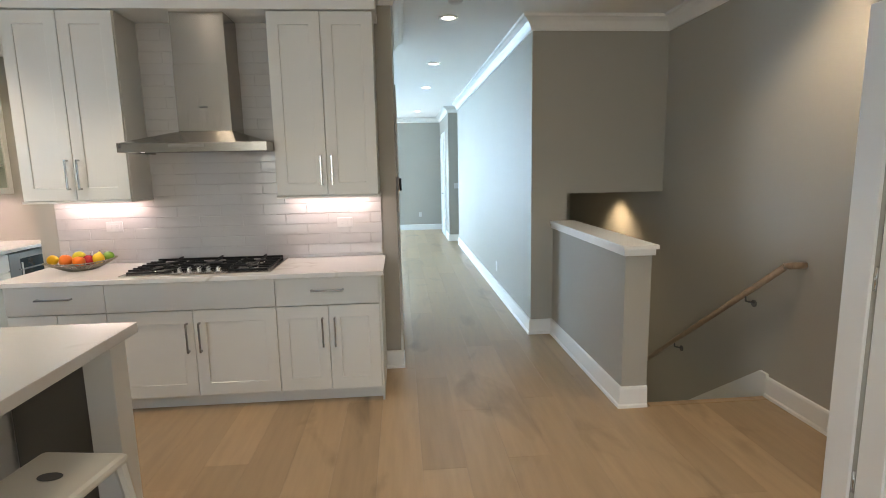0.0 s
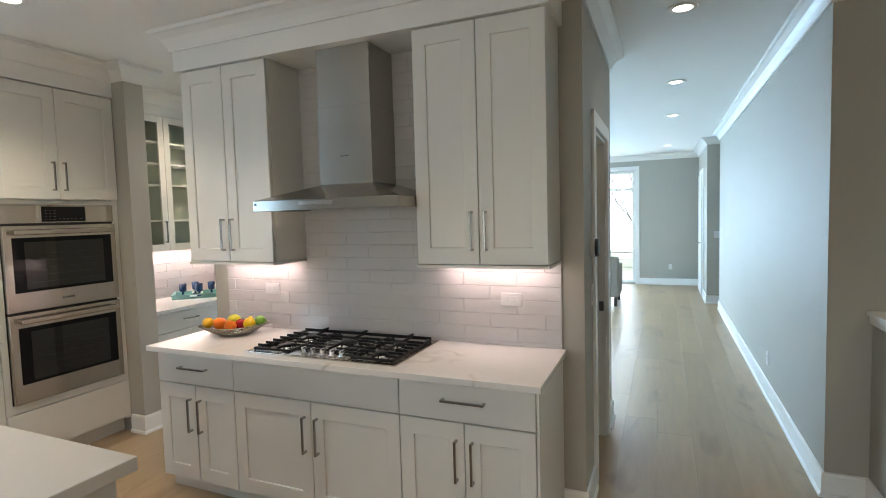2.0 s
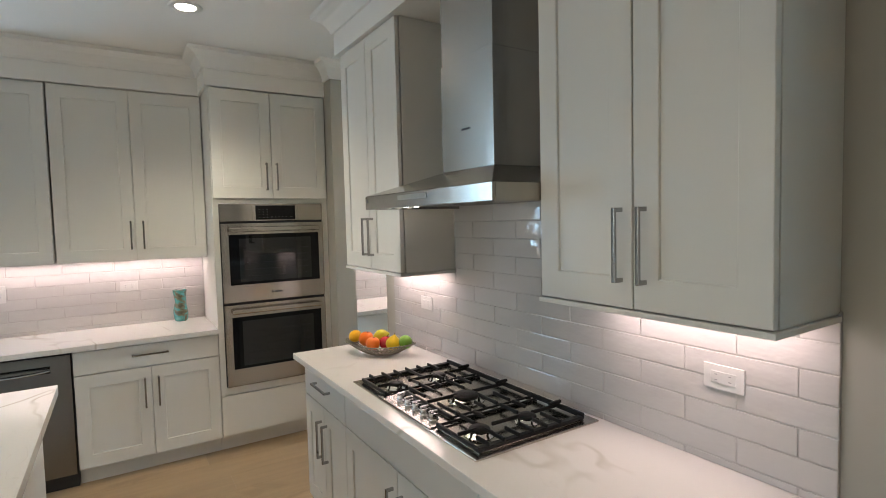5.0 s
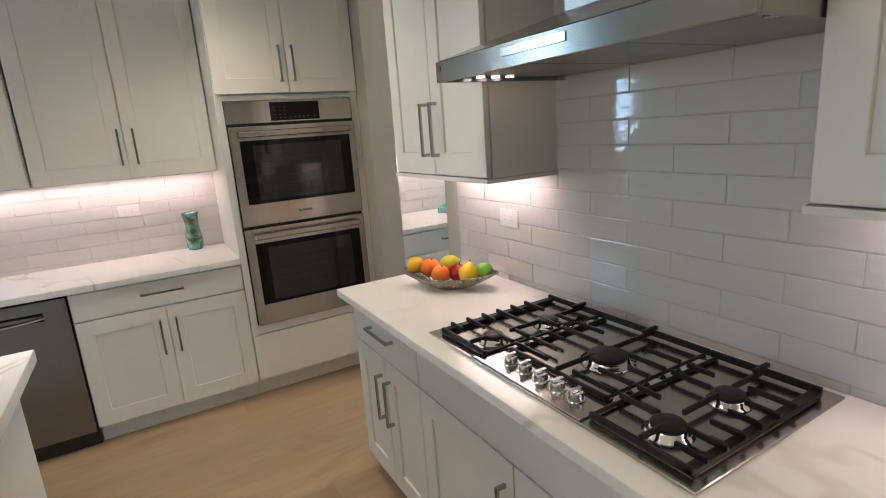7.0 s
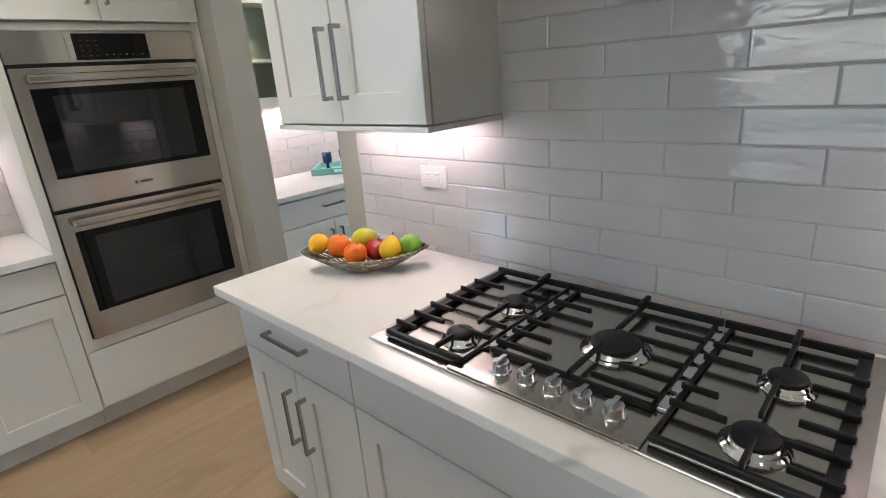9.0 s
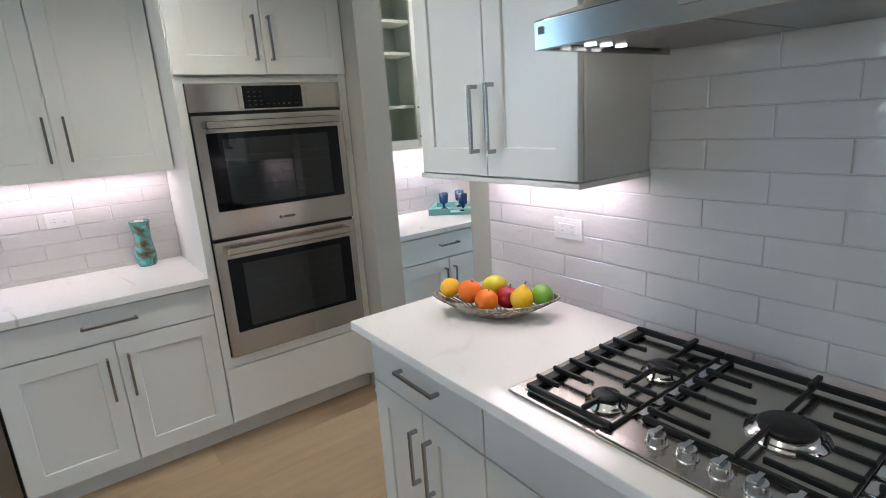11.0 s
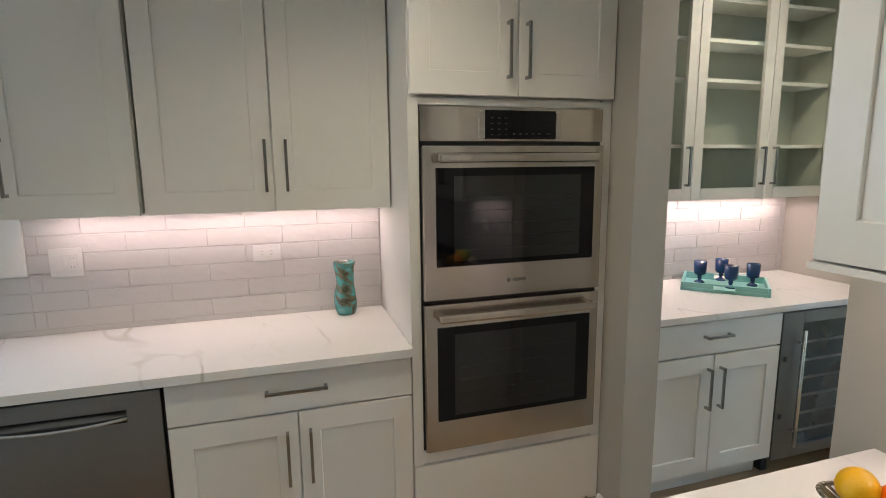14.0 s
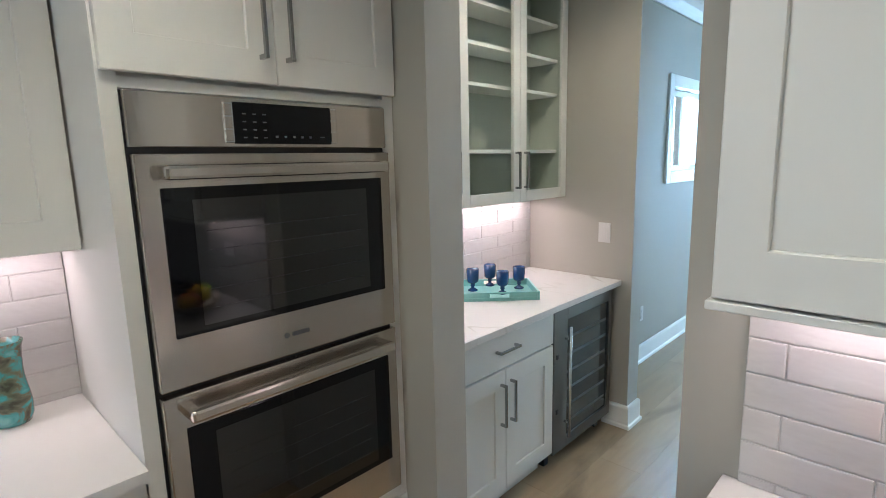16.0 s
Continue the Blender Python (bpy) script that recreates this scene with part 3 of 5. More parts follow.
casing("trim_side_door", Face("x-", 1.95), 1.035, 1.855, 2.06, 0.128)
dr = thing("door_1", (2.0, 1.48, 0), "closed white panelled door with nickel hinges", "door")
tagged(dr, kind="structure")
part("door_leaf", shaker(Face("x-", 2.01), 1.04, 1.85, 0.01, 2.05, 0.045, 0.12, 0.01), M_TRIM, dr)
for z in (0.17, 1.08, 1.88):
    bm = bmesh.new()
    tube(bm, (1.958, 1.853, z - 0.05), (1.958, 1.853, z + 0.05), 0.007)
    part("hinge", bm, M_CHROME, dr, "satin nickel hinge", True)

# far white door on the pier
fd = thing("door_2", (1.03, 12.4, 0), "closed white panelled door in the far room", "door")
tagged(fd, kind="structure")
part("door_leaf", shaker(Face("x-", 1.046), 11.98, 12.8, 0.01, 2.3, 0.035, 0.12, 0.01), M_TRIM, fd)
bm = bmesh.new()
tube(bm, (0.985, 12.06, 1.0), (0.985, 12.18, 1.0), 0.01)
tube(bm, (0.985, 12.06, 1.0), (1.02, 12.06, 1.0), 0.012)
part("door_handle", bm, M_CHROME, fd, "satin nickel lever")
casing("trim_far_door", Face("x-", 1.05), 11.97, 12.81, 2.31)


def window(name, way, plane, u0, u1, z0, z1, label, bars=(), rails=(), depth=0.1, w=0.05, foot=0.0):
    """Frame, panes and bars set depth behind the wall face."""
    f = Face(way, plane)
    c = f((u0 + u1) / 2, -depth, z0)
    t = thing(name, c, label, "window")
    tagged(t, kind="structure")
    bm = bmesh.new()
    lo = z0 + (foot or w)
    for a in ((u0, u0 + w, z0, z1), (u1 - w, u1, z0, z1), (u0 + w, u1 - w, z0, lo), (u0 + w, u1 - w, z1 - w, z1)):
        f.box(bm, a[0], a[1], -depth - 0.03, -depth + 0.03, a[2], a[3], 0.003)
    part("window_frame", bm, M_TRIM, t)
    us, zs = [u0 + w, *bars, u1 - w], [lo, *rails, z1 - w]
    for b in bars:
        bm = bmesh.new()
        f.box(bm, b - 0.03, b + 0.03, -depth - 0.025, -depth + 0.025, z0 + w, z1 - w, 0.003)
        part("mullion", bm, M_TRIM, t)
    for r in rails:
        for a, b in zip(us, us[1:]):
            bm = bmesh.new()
            f.box(bm, a + (0.031 if a in bars else 0), b - (0.031 if b in bars else 0), -depth - 0.024, -depth + 0.024, r - 0.03, r + 0.03, 0.003)
            part("rail", bm, M_TRIM, t)
    for a, b in zip(us, us[1:]):
        for c0, c1 in zip(zs, zs[1:]):
            bm = bmesh.new()
            f.box(bm, a, b, -depth - 0.003, -depth + 0.003, c0, c1)
            g = part("pane", bm, M_GLASS, t)
            g.visible_shadow = False
    return t


window("window_1", "x+", LW, 0.43, 1.47, 1.265, 2.45, "white framed window over the sink", (), (), 0.13, 0.045, 0.11)
casing("trim_sink_window", Face("x+", LW), 0.43, 1.47, 2.45, 0.10, 1.265, 0.02, True)
window("window_2", "x+", -3.85, 7.06, 7.95, 1.50, 2.18, "small white framed dining window", (7.5,), (), 0.1, 0.05)
casing("trim_dining_window", Face("x+", -3.85), 7.06, 7.95, 2.18, 0.09, 1.50, 0.02, True)
window("window_3", "y-", 13.4, -2.45, -0.22, 0.03, 2.53, "tall white framed glazed patio door with a transom", (-1.33,), (2.12,), 0.12, 0.06)
casing("trim_patio_door", Face("y-", 13.4), -2.45, -0.22, 2.53, 0.09, 0.0, 0.02)
# unseen window, added round the fill light of the far room
window("added_window_5", "x+", -3.85, 8.4, 11.4, 0.6, 2.4, "unseen wide window added to light the far room", (9.9,), (), 0.1, 0.06)
window("window_4", "y+", -4.6, -3.3, 0.9, 0.1, 2.4, "wide white framed back windows", (-1.9, -0.5), (), 0.1, 0.06)


# ---- ceiling lights, detector, plates ----
def downlight(at):
    t = thing("ceiling_light", (at[0], at[1], at[2]), "recessed round white downlight, switched on", "downlight", "recessed lights")
    bm = lathe([(0.052, 0.0), (0.086, 0.0), (0.088, -0.004), (0.080, -0.008), (0.056, -0.007), (0.052, -0.003)], at, 32, False)
    part("trim_ring", bm, M_TRIM, t, smooth=True)
    bm = lathe([(0.054, -0.002), (0.054, -0.005), (0.01, -0.0055)], at, 32, True)
    part("lens", bm, M_LIT, t, "lit lens")
    return t


first = downlight((HALL_CANS[0][0], HALL_CANS[0][1], CEIL))
for x, y in HALL_CANS[1:] + KITCHEN_CANS + [STAIR_CAN, (-3.2, 4.7)]:
    copy_thing(first, Matrix.Translation((x, y, CEIL)))
sd = part("smoke_detector", lathe([(0.0, -0.035), (0.045, -0.035), (0.058, -0.025), (0.06, 0.0)], (0.48, 4.12, CEIL), 28), M_WHITEPL, None, "round white smoke detector on the ceiling", True)
tagged(sd, category="smoke detector")


def plate(name, face, u, z, w, h, label, kind="outlet", rockers=1):
    t = thing(name, face(u, 0, z - h / 2), label, "wall plate")
    bm = bmesh.new()
    face.box(bm, u - w / 2, u + w / 2, 0, 0.006, z - h / 2, z + h / 2, 0.002)
    part("plate", bm, M_WHITEPL, t)
    if kind == "outlet":
        bm = bmesh.new()
        if w > h:
            face.box(bm, u - w * 0.31, u + w * 0.31, 0.006, 0.0085, z - h * 0.24, z + h * 0.24, 0.001)
        else:
            face.box(bm, u - w * 0.24, u + w * 0.24, 0.006, 0.0085, z - h * 0.31, z + h * 0.31, 0.001)
        part("socket", bm, M_WHITEPL, t)
        for s in (-1, 1):
            for k in (-1, 1):
                bm = bmesh.new()
                if w > h:
                    a, b = u + s * w * 0.17, z + k * 0.008
                    face.box(bm, a - 0.004, a + 0.004, 0.008, 0.009, b - 0.0012, b + 0.0012)
                else:
                    a, b = u + k * 0.008, z + s * h * 0.17
                    face.box(bm, a - 0.0012, a + 0.0012, 0.008, 0.009, b - 0.004, b + 0.004)
                part("slot", bm, M_SLOT, t)
    elif kind == "combo":
        for nm, c in (("rocker", u - 0.024), ("socket", u + 0.024)):
            bm = bmesh.new()
            face.box(bm, c - 0.0165, c + 0.0165, 0.006, 0.0095, z - 0.034, z + 0.034, 0.001)
            part(nm, bm, M_WHITEPL, t)
        for s in (-1, 1):
            for k in (-1, 1):
                bm = bmesh.new()
                face.box(bm, u + 0.024 + k * 0.006 - 0.001, u + 0.024 + k * 0.006 + 0.001, 0.0095, 0.0102, z + s * 0.018 - 0.004, z + s * 0.018 + 0.004)
                part("slot", bm, M_SLOT, t)
    else:
        for i in range(rockers):
            c = u + (i - (rockers - 1) / 2) * 0.046
            bm = bmesh.new()
            face.box(bm, c - 0.017, c + 0.017, 0.006, 0.010, z - 0.034, z + 0.034, 0.001)
            part("rocker", bm, M_WHITEPL, t)
    return t


FR, FL, FH = Face("y-", RW - 0.011), Face("x+", LW + 0.011), Face("x+", -0.02)
plate("wall_outlet", FR, -0.415, 1.178, 0.118, 0.072, "white duplex outlet on the tiled wall")
plate("wall_outlet", FR, -2.086, 1.19, 0.118, 0.072, "white duplex outlet on the tiled wall")
plate("wall_outlet", FL, 2.485, 1.21, 0.118, 0.072, "white duplex outlet on the tiled wall")
plate("wall_switch", FL, 1.708, 1.215, 0.118, 0.118, "white plate with a switch and a socket by the sink window", "combo")
plate("wall_switch", FH, 4.18, 1.17, 0.115, 0.118, "white double light switch", "switch", 2)
plate("wall_switch", Face("y-", 5.55), -3.646, 1.19, 0.075, 0.118, "white light switch in the pantry", "switch", 1)
plate("wall_switch", FH, 5.2, 1.2, 0.075, 0.118, "white light switch by the doorway", "switch", 1)
plate("wall_outlet", Face("x-", 1.2), 6.3, 0.33, 0.072, 0.118, "white outlet low on the hall wall")
plate("wall_outlet", Face("x+", -3.85), 6.62, 0.4, 0.072, 0.118, "white outlet low on the dining wall")
plate("wall_switch", Face("y-", 11.1), 1.22, 1.2, 0.12, 0.118, "white switch plate on the far pier", "switch", 2)
plate("wall_outlet", Face("y-", 13.4), 0.5, 0.4, 0.072, 0.118, "white outlet low on the far wall")
th = thing("thermostat", (-0.02, 4.171, 1.38), "slim white thermostat with a black face", "thermostat")
part("body", boxes((-0.0195, 0.005, 4.115, 4.227, 1.39, 1.50), bevel=0.008), M_WHITEPL, th)
bm = bmesh.new()
tube(bm, (0.005, 4.171, 1.445), (0.022, 4.171, 1.445), 0.052, 0.05, 32)
part("dial", bm, M_BLACK, th, "black round dial", True)

# ---- range wall: base cabinets, counter, wall cabinets ----
FB = Face("y-", 3.315)


def range_base(u0, u1, drawer, label):
    t = thing("base_cabinet", ((u0 + u1) / 2, 3.6, 0), label, "cabinet", "range base cabinets")
    part("body", boxes((u0 + 0.001, u1 - 0.001, 3.325, RW, 0.105, 0.882)), M_CAB, t)
    part("toe_kick", boxes((u0 + 0.001, u1 - 0.001, 3.365, RW, 0.0, 0.105)), M_CAB, t)
    drawer_front(FB, t, u0, u1, 0.690, 0.872, drawer)
    m = (u0 + u1) / 2
    shaker_door(FB, t, u0, m, 0.10, 0.684, m - 0.04, 0.505)
    shaker_door(FB, t, m, u1, 0.10, 0.684, m + 0.04, 0.505)
    return t


range_base(-2.498, -1.893, True, "white shaker base cabinet with one drawer and two doors")
range_base(-1.893, -0.828, False, "wide white shaker cabinet under the cooktop")
rb = range_base(-0.828, -0.15, True, "white shaker base cabinet at the end of the run")
part("end_panel", boxes((-0.149, -0.137, 3.30, RW, 0.0, 0.882)), M_CAB, rb)
CT = 0.916
tagged(part("countertop", boxes((-2.522, -0.115, 3.238, RW, CT - 0.032, CT), bevel=0.0025), M_QUARTZ, None, "white veined quartz countertop round the cooktop"), category="countertop")

FU = Face("y-", 3.585)


def range_upper(u0, u1, label):
    t = thing("wall_cabinet", ((u0 + u1) / 2, 3.73, 1.385), label, "cabinet", "range wall cabinets")
    part("body", boxes((u0 + 0.002, u1 - 0.002, 3.592, RW, 1.398, 2.611), bevel=0.002), M_CAB, t)
    part("light_rail", boxes((u0 - 0.006, u1 + 0.006, 3.56, RW - 0.012, 1.382, 1.397), bevel=0.002), M_CAB, t)
    m = (u0 + u1) / 2
    shaker_door(FU, t, u0, m, 1.401, 2.605, m - 0.037, 1.570)
    shaker_door(FU, t, m, u1, 1.401, 2.605, m + 0.037, 1.570)
    part("light_strip", boxes((u0 + 0.1, u1 - 0.1, 3.755, 3.775, 1.3785, 1.3825)), M_STRIPLIT, t, "lit light strip")


range_upper(-2.482, -1.795, "tall white shaker wall cabinet with two doors")
range_upper(-0.833, -0.14, "tall white shaker wall cabinet with two doors")

# ---- range hood ----
hood = thing("range_hood", (-1.29, 3.63, 1.705), "stainless steel chimney range hood with a sloped canopy", "range hood")
HX0, HX1, HY = -1.757, -0.834, 3.375
bm = bmesh.new()


def frustum(bm, lo, hi):
    a = [bm.verts.new(p) for p in ((lo[0], lo[2], lo[4]), (lo[1], lo[2], lo[4]), (lo[1], lo[3], lo[4]), (lo[0], lo[3], lo[4]))]
    b = [bm.verts.new(p) for p in ((hi[0], hi[2], hi[4]), (hi[1], hi[2], hi[4]), (hi[1], hi[3], hi[4]), (hi[0], hi[3], hi[4]))]
    for i in range(4):
        bm.faces.new((a[i], a[(i + 1) % 4], b[(i + 1) % 4], b[i]))
    bm.faces.new(a)
    bm.faces.new(b)


frustum(bm, (HX0, HX1, HY, RW, 1.761), (-1.465, -1.109, 3.60, RW, 1.845))
part("canopy", bm, M_STEEL, hood)
part("rim", boxes((HX0, HX1, HY, HY + 0.012, 1.703, 1.760), (HX0, HX0 + 0.012, HY + 0.0125, RW, 1.703, 1.760), (HX1 - 0.012, HX1, HY + 0.0125, RW, 1.703, 1.760), (HX0 + 0.0125, HX1 - 0.0125, HY + 0.0125, RW, 1.722, 1.735), bevel=0.0015), M_STEEL, hood)
part("lower_chimney", boxes((-1.462, -1.112, 3.603, RW, 1.846, 2.28), bevel=0.0015), M_STEELV, hood)
part("upper_chimney", boxes((-1.459, -1.115, 3.607, RW, 2.281, 2.61), bevel=0.0015), M_STEELV, hood)
part("control_panel", boxes((-1.44, -1.22, HY - 0.003, HY - 0.0002, 1.73, 1.75), bevel=0.001), M_CHROME, hood, "brushed control strip")
part("badge", boxes((-1.315, -1.26, 3.6005, 3.6025, 2.0, 2.007)), M_DARKPRINT, hood, "small dark badge")
part("emblem", boxes((HX0 + 0.012, HX0 + 0.027, HY - 0.002, HY - 0.0002, 1.733, 1.748)), M_DARKPRINT, hood, "small dark emblem")
for i in range(3):
    part("filter", boxes((HX0 + 0.03 + i * 0.296, HX0 + 0.32 + i * 0.296, 3.46, 3.86, 1.714, 1.7215), bevel=0.002), M_DWSTEEL, hood, "steel mesh filter")
for x, y in ((-1.71, 3.5), (-1.71, 3.555), (-1.71, 3.61), (-0.88, 3.5)):
    bm = bmesh.new()
    tube(bm, (x, y, 1.711), (x, y, 1.72), 0.013, n=20)
    part("hood_lamp", bm, M_HOODLIT if x < -1.2 else M_CHROME, hood, "small round hood lamp")

# ---- cooktop ----
ck = thing("gas_cooktop", (-1.325, 3.575, CT), "five burner stainless gas cooktop with black grates", "cooktop")
part("tray", boxes((-1.803, -0.848, 3.305, 3.847, CT + 0.0005, CT + 0.008), bevel=0.003), M_OVSTEEL, ck)
part("knob_panel", boxes((-1.548, -1.128, 3.309, 3.405, CT + 0.0085, CT + 0.013), bevel=0.002), M_OVSTEEL, ck, "raised steel knob panel")
for x0, x1, y0 in ((-1.775, -1.528, 3.335), (-1.502, -1.149, 3.41), (-1.123, -0.876, 3.335)):
    part("tray_well", boxes((x0, x1, y0, 3.80, CT + 0.0085, CT + 0.0105), bevel=0.001), M_TRAY, ck)
BURNERS = ((-1.600, 3.42, 0.033), (-1.592, 3.633, 0.035), (-1.292, 3.578, 0.053), (-0.984, 3.628, 0.034), (-0.990, 3.423, 0.037))
for bx, by, r in BURNERS:
    z = CT + 0.0105
    b = part("burner_base", lathe([(r * 1.42, 0), (r * 1.42, 0.002), (r * 1.2, 0.0035), (r * 1.12, 0.009), (r * 0.95, 0.016), (0.01, 0.016)], (bx, by, z), 32), M_CHROME, ck, "polished burner ring", True)
    part("burner_cap", lathe([(r, 0.0165), (r, 0.021), (r * 0.92, 0.0245), (0.01, 0.025)], (bx, by, z), 32), M_IRON, b, "black burner cap", True)
for i in range(5):
    kx, ky = -1.443 + 0.0617 * i, 3.366
    bm = bmesh.new()
    tube(bm, (kx, ky, CT + 0.013), (kx, ky, CT + 0.016), 0.023, 0.022, 24)
    tube(bm, (kx, ky, CT + 0.016), (kx, ky, CT + 0.034), 0.0185, 0.017, 24)
    box(bm, kx - 0.0055, kx + 0.0055, ky - 0.018, ky + 0.018, CT + 0.034, CT + 0.043, 0.002)
    part("knob", bm, M_CHROME, ck, "round steel knob")


def grate(x0, x1, y0, y1, left, right, spines, skirts):
    """A frame of rails on feet with fingers across it: left and right give each row's finger length, spines are bars (x, from, to) along y."""
    bm = bmesh.new()
    r0, r1, f0, f1 = CT + 0.014, CT + 0.025, CT + 0.024, CT + 0.037
    w = 0.0042
    for s, x, wide in ((1, x0, skirts[0]), (-1, x1, skirts[1])):
        ua, ub = sorted((x, x + s * wide))
        box(bm, ua, ub, y0, y1, r0, r1 if wide > 0.01 else r0 + 0.008, 0.002)
        for y in (y0 + 0.012, y1 - 0.012):
            box(bm, x + s * 0.006 - 0.006, x + s * 0.006 + 0.006, y - 0.006, y + 0.006, CT + 0.0095, r0 + 0.002, 0.001)
    box(bm, x0 - (0.0105 if skirts[0] < 0.01 else 0), x1 + (0.0105 if skirts[1] < 0.01 else 0), y1 - 0.010, y1, r0 + 0.004, f1 - 0.001, 0.002)
    box(bm, x0, x1, y0, y0 + 0.012, r0, r1 + 0.002, 0.003)
    for i in range(6):
        y = 3.374 + 0.0617 * i
        for s, xa, ln in ((1, x0, left[i]), (-1, x1, right[i])):
            if ln:
                ua, ub = sorted((xa - s * 0.003, xa + s * ln))
                box(bm, ua, ub, y - w, y + w, f0, f1, 0.002)
    for x, ya, yb in spines:
        box(bm, x - w, x + w, ya, yb, f0 + 0.0006, f1 + 0.0006, 0.002)
        if yb > y1 - 0.03:
            box(bm, x - 0.006, x + 0.006, y1 - 0.055, y1 + 0.006, f1, f1 + 0.012, 0.003)
    return part("grate", bm, M_IRON, ck, "black cast iron grate")


for x in (-1.515, -1.136):
    for i in range(6):
        part("divider", boxes((x - 0.010, x + 0.010, 3.425 + i * 0.06, 3.473 + i * 0.06, CT + 0.0085, CT + 0.018), bevel=0.002), M_CHROME, ck, "polished steel divider")
OUTER, INNER, MIDDLE = (0.066, 0.10, 0.072, 0.072, 0.072, 0.10), (0, 0.09, 0.06, 0, 0.10, 0.07), (0, 0.13, 0.10, 0.06, 0.135, 0.10)
grate(-1.766, -1.5265, 3.332, 3.80, OUTER[:3] + (0.175,) + OUTER[4:], INNER, ((-1.60, 3.335, 3.395), (-1.595, 3.48, 3.605), (-1.595, 3.665, 3.797)), (0.026, 0.007))
grate(-1.503, -1.148, 3.408, 3.80, MIDDLE, MIDDLE, ((-1.312, 3.41, 3.55), (-1.312, 3.625, 3.797)), (0.007, 0.007))
grate(-1.1245, -0.874, 3.332, 3.80, INNER, OUTER, ((-0.990, 3.335, 3.41), (-0.996, 3.48, 3.605), (-0.996, 3.66, 3.797)), (0.007, 0.022))

# ---- sink wall: base run, dishwasher, tall oven cabinet ----
FX = Face("x+", -3.577)


def left_base(u0, u1, drawer, label, name="base_cabinet"):
    t = thing(name, (-3.85, (u0 + u1) / 2, 0), label, "cabinet", "sink wall base cabinets")
    part("body", boxes((LW, -3.587, u0 + 0.001, u1 - 0.001, 0.115, 0.882 if drawer else 0.66)), M_CAB, t)
    part("toe_kick", boxes((LW, -3.645, u0 + 0.001, u1 - 0.001, 0, 0.115)), M_CAB, t)
    drawer_front(FX, t, u0, u1, 0.726, 0.872, drawer)
    m = (u0 + u1) / 2
    shaker_door(FX, t, u0, m, 0.12, 0.720, m - 0.04, 0.55)
    shaker_door(FX, t, m, u1, 0.12, 0.720, m + 0.04, 0.55)
    return t


left_base(2.152, 3.003, True, "white shaker base cabinet with one drawer and two doors")
left_base(0.52, 1.512, False, "white shaker sink cabinet with two doors")
left_base(-0.5, 0.52, True, "white shaker base cabinet with one drawer and two doors")

dw = thing("dishwasher", (-3.85, 1.83, 0), "built-in stainless steel dishwasher with a pocket handle", "dishwasher")
part("body", boxes((LW, -3.585, 1.516, 2.148, 0.1, 0.878)), M_BLACK, dw)
part("toe_kick", boxes((LW, -3.62, 1.516, 2.148, 0.0, 0.1)), M_BLACK, dw, "black toe kick")
bm = bmesh.new()
rings = [[bm.verts.new((x, y, z)) for y, z in ((y0, z0), (y1, z0), (y1, z1), (y0, z1))] for x in (-3.584, -3.555) for y0, y1, z0, z1 in ((1.522, 2.142, 0.105, 0.868), (1.625, 2.04, 0.768, 0.812))]
for a, b in ((0, 1), (2, 3), (0, 2), (1, 3)):
    for k in range(4):
        bm.faces.new((rings[a][k], rings[a][(k + 1) % 4], rings[b][(k + 1) % 4], rings[b][k]))
dd = part("door", bm, M_DWSTEEL, dw)
# scooped pocket behind the opening and the bowed lip across it
bm = bmesh.new()
rows = []
for i in range(7):
    a = math.pi * i / 6
    rows.append([bm.verts.new((-3.5565 - 0.024 * math.sin(a), y, 0.790 + 0.022 * math.cos(a))) for y in (1.625, 2.04)])
for p, q in zip(rows, rows[1:]):
    bm.faces.new((p[0], p[1], q[1], q[0]))
part("pocket", bm, M_DWSTEEL, dd, "scooped steel finger pocket", True)
bm = bmesh.new()
rows = []
for i in range(25):
    k = -1 + i / 12
    y, out, low = 1.8325 + 0.2075 * k, 0.012 * (1 - k * k), 0.778 - 0.012 * (1 - k * k)
    rows.append([bm.verts.new(p) for p in ((-3.556, y, low - 0.004), (-3.553 + out, y, low), (-3.553 + out, y, low + 0.008), (-3.558, y, low + 0.012))])
for p, q in zip(rows, rows[1:]):
    for i in range(4):
        bm.faces.new((p[i], p[(i + 1) % 4], q[(i + 1) % 4], q[i]))
bm.faces.new(rows[0])
bm.faces.new(rows[-1])
part("handle", bm, M_CHROME, dd, "bowed polished handle lip", True)

# counter with a sink cut-out
SK = (-4.06, -3.66, 0.55, 1.32)
bm = bmesh.new()
rings = []
for z in (CT - 0.032, CT):
    for x0, x1, y0, y1 in ((LW, -3.53, -0.5, 3.003), SK):
        rings.append([bm.verts.new(p) for p in ((x0, y0, z), (x1, y0, z), (x1, y1, z), (x0, y1, z))])
for a, b in ((0, 1), (2, 3), (0, 2), (1, 3)):
    for k in range(4):
        bm.faces.new((rings[a][k], rings[a][(k + 1) % 4], rings[b][(k + 1) % 4], rings[b][k]))
tagged(part("countertop", bm, M_QUARTZ, None, "white veined quartz countertop with an undermount sink cut-out"), category="countertop")
sk = thing("kitchen_sink", (-3.86, 0.94, 0.68), "undermount stainless steel sink", "sink")
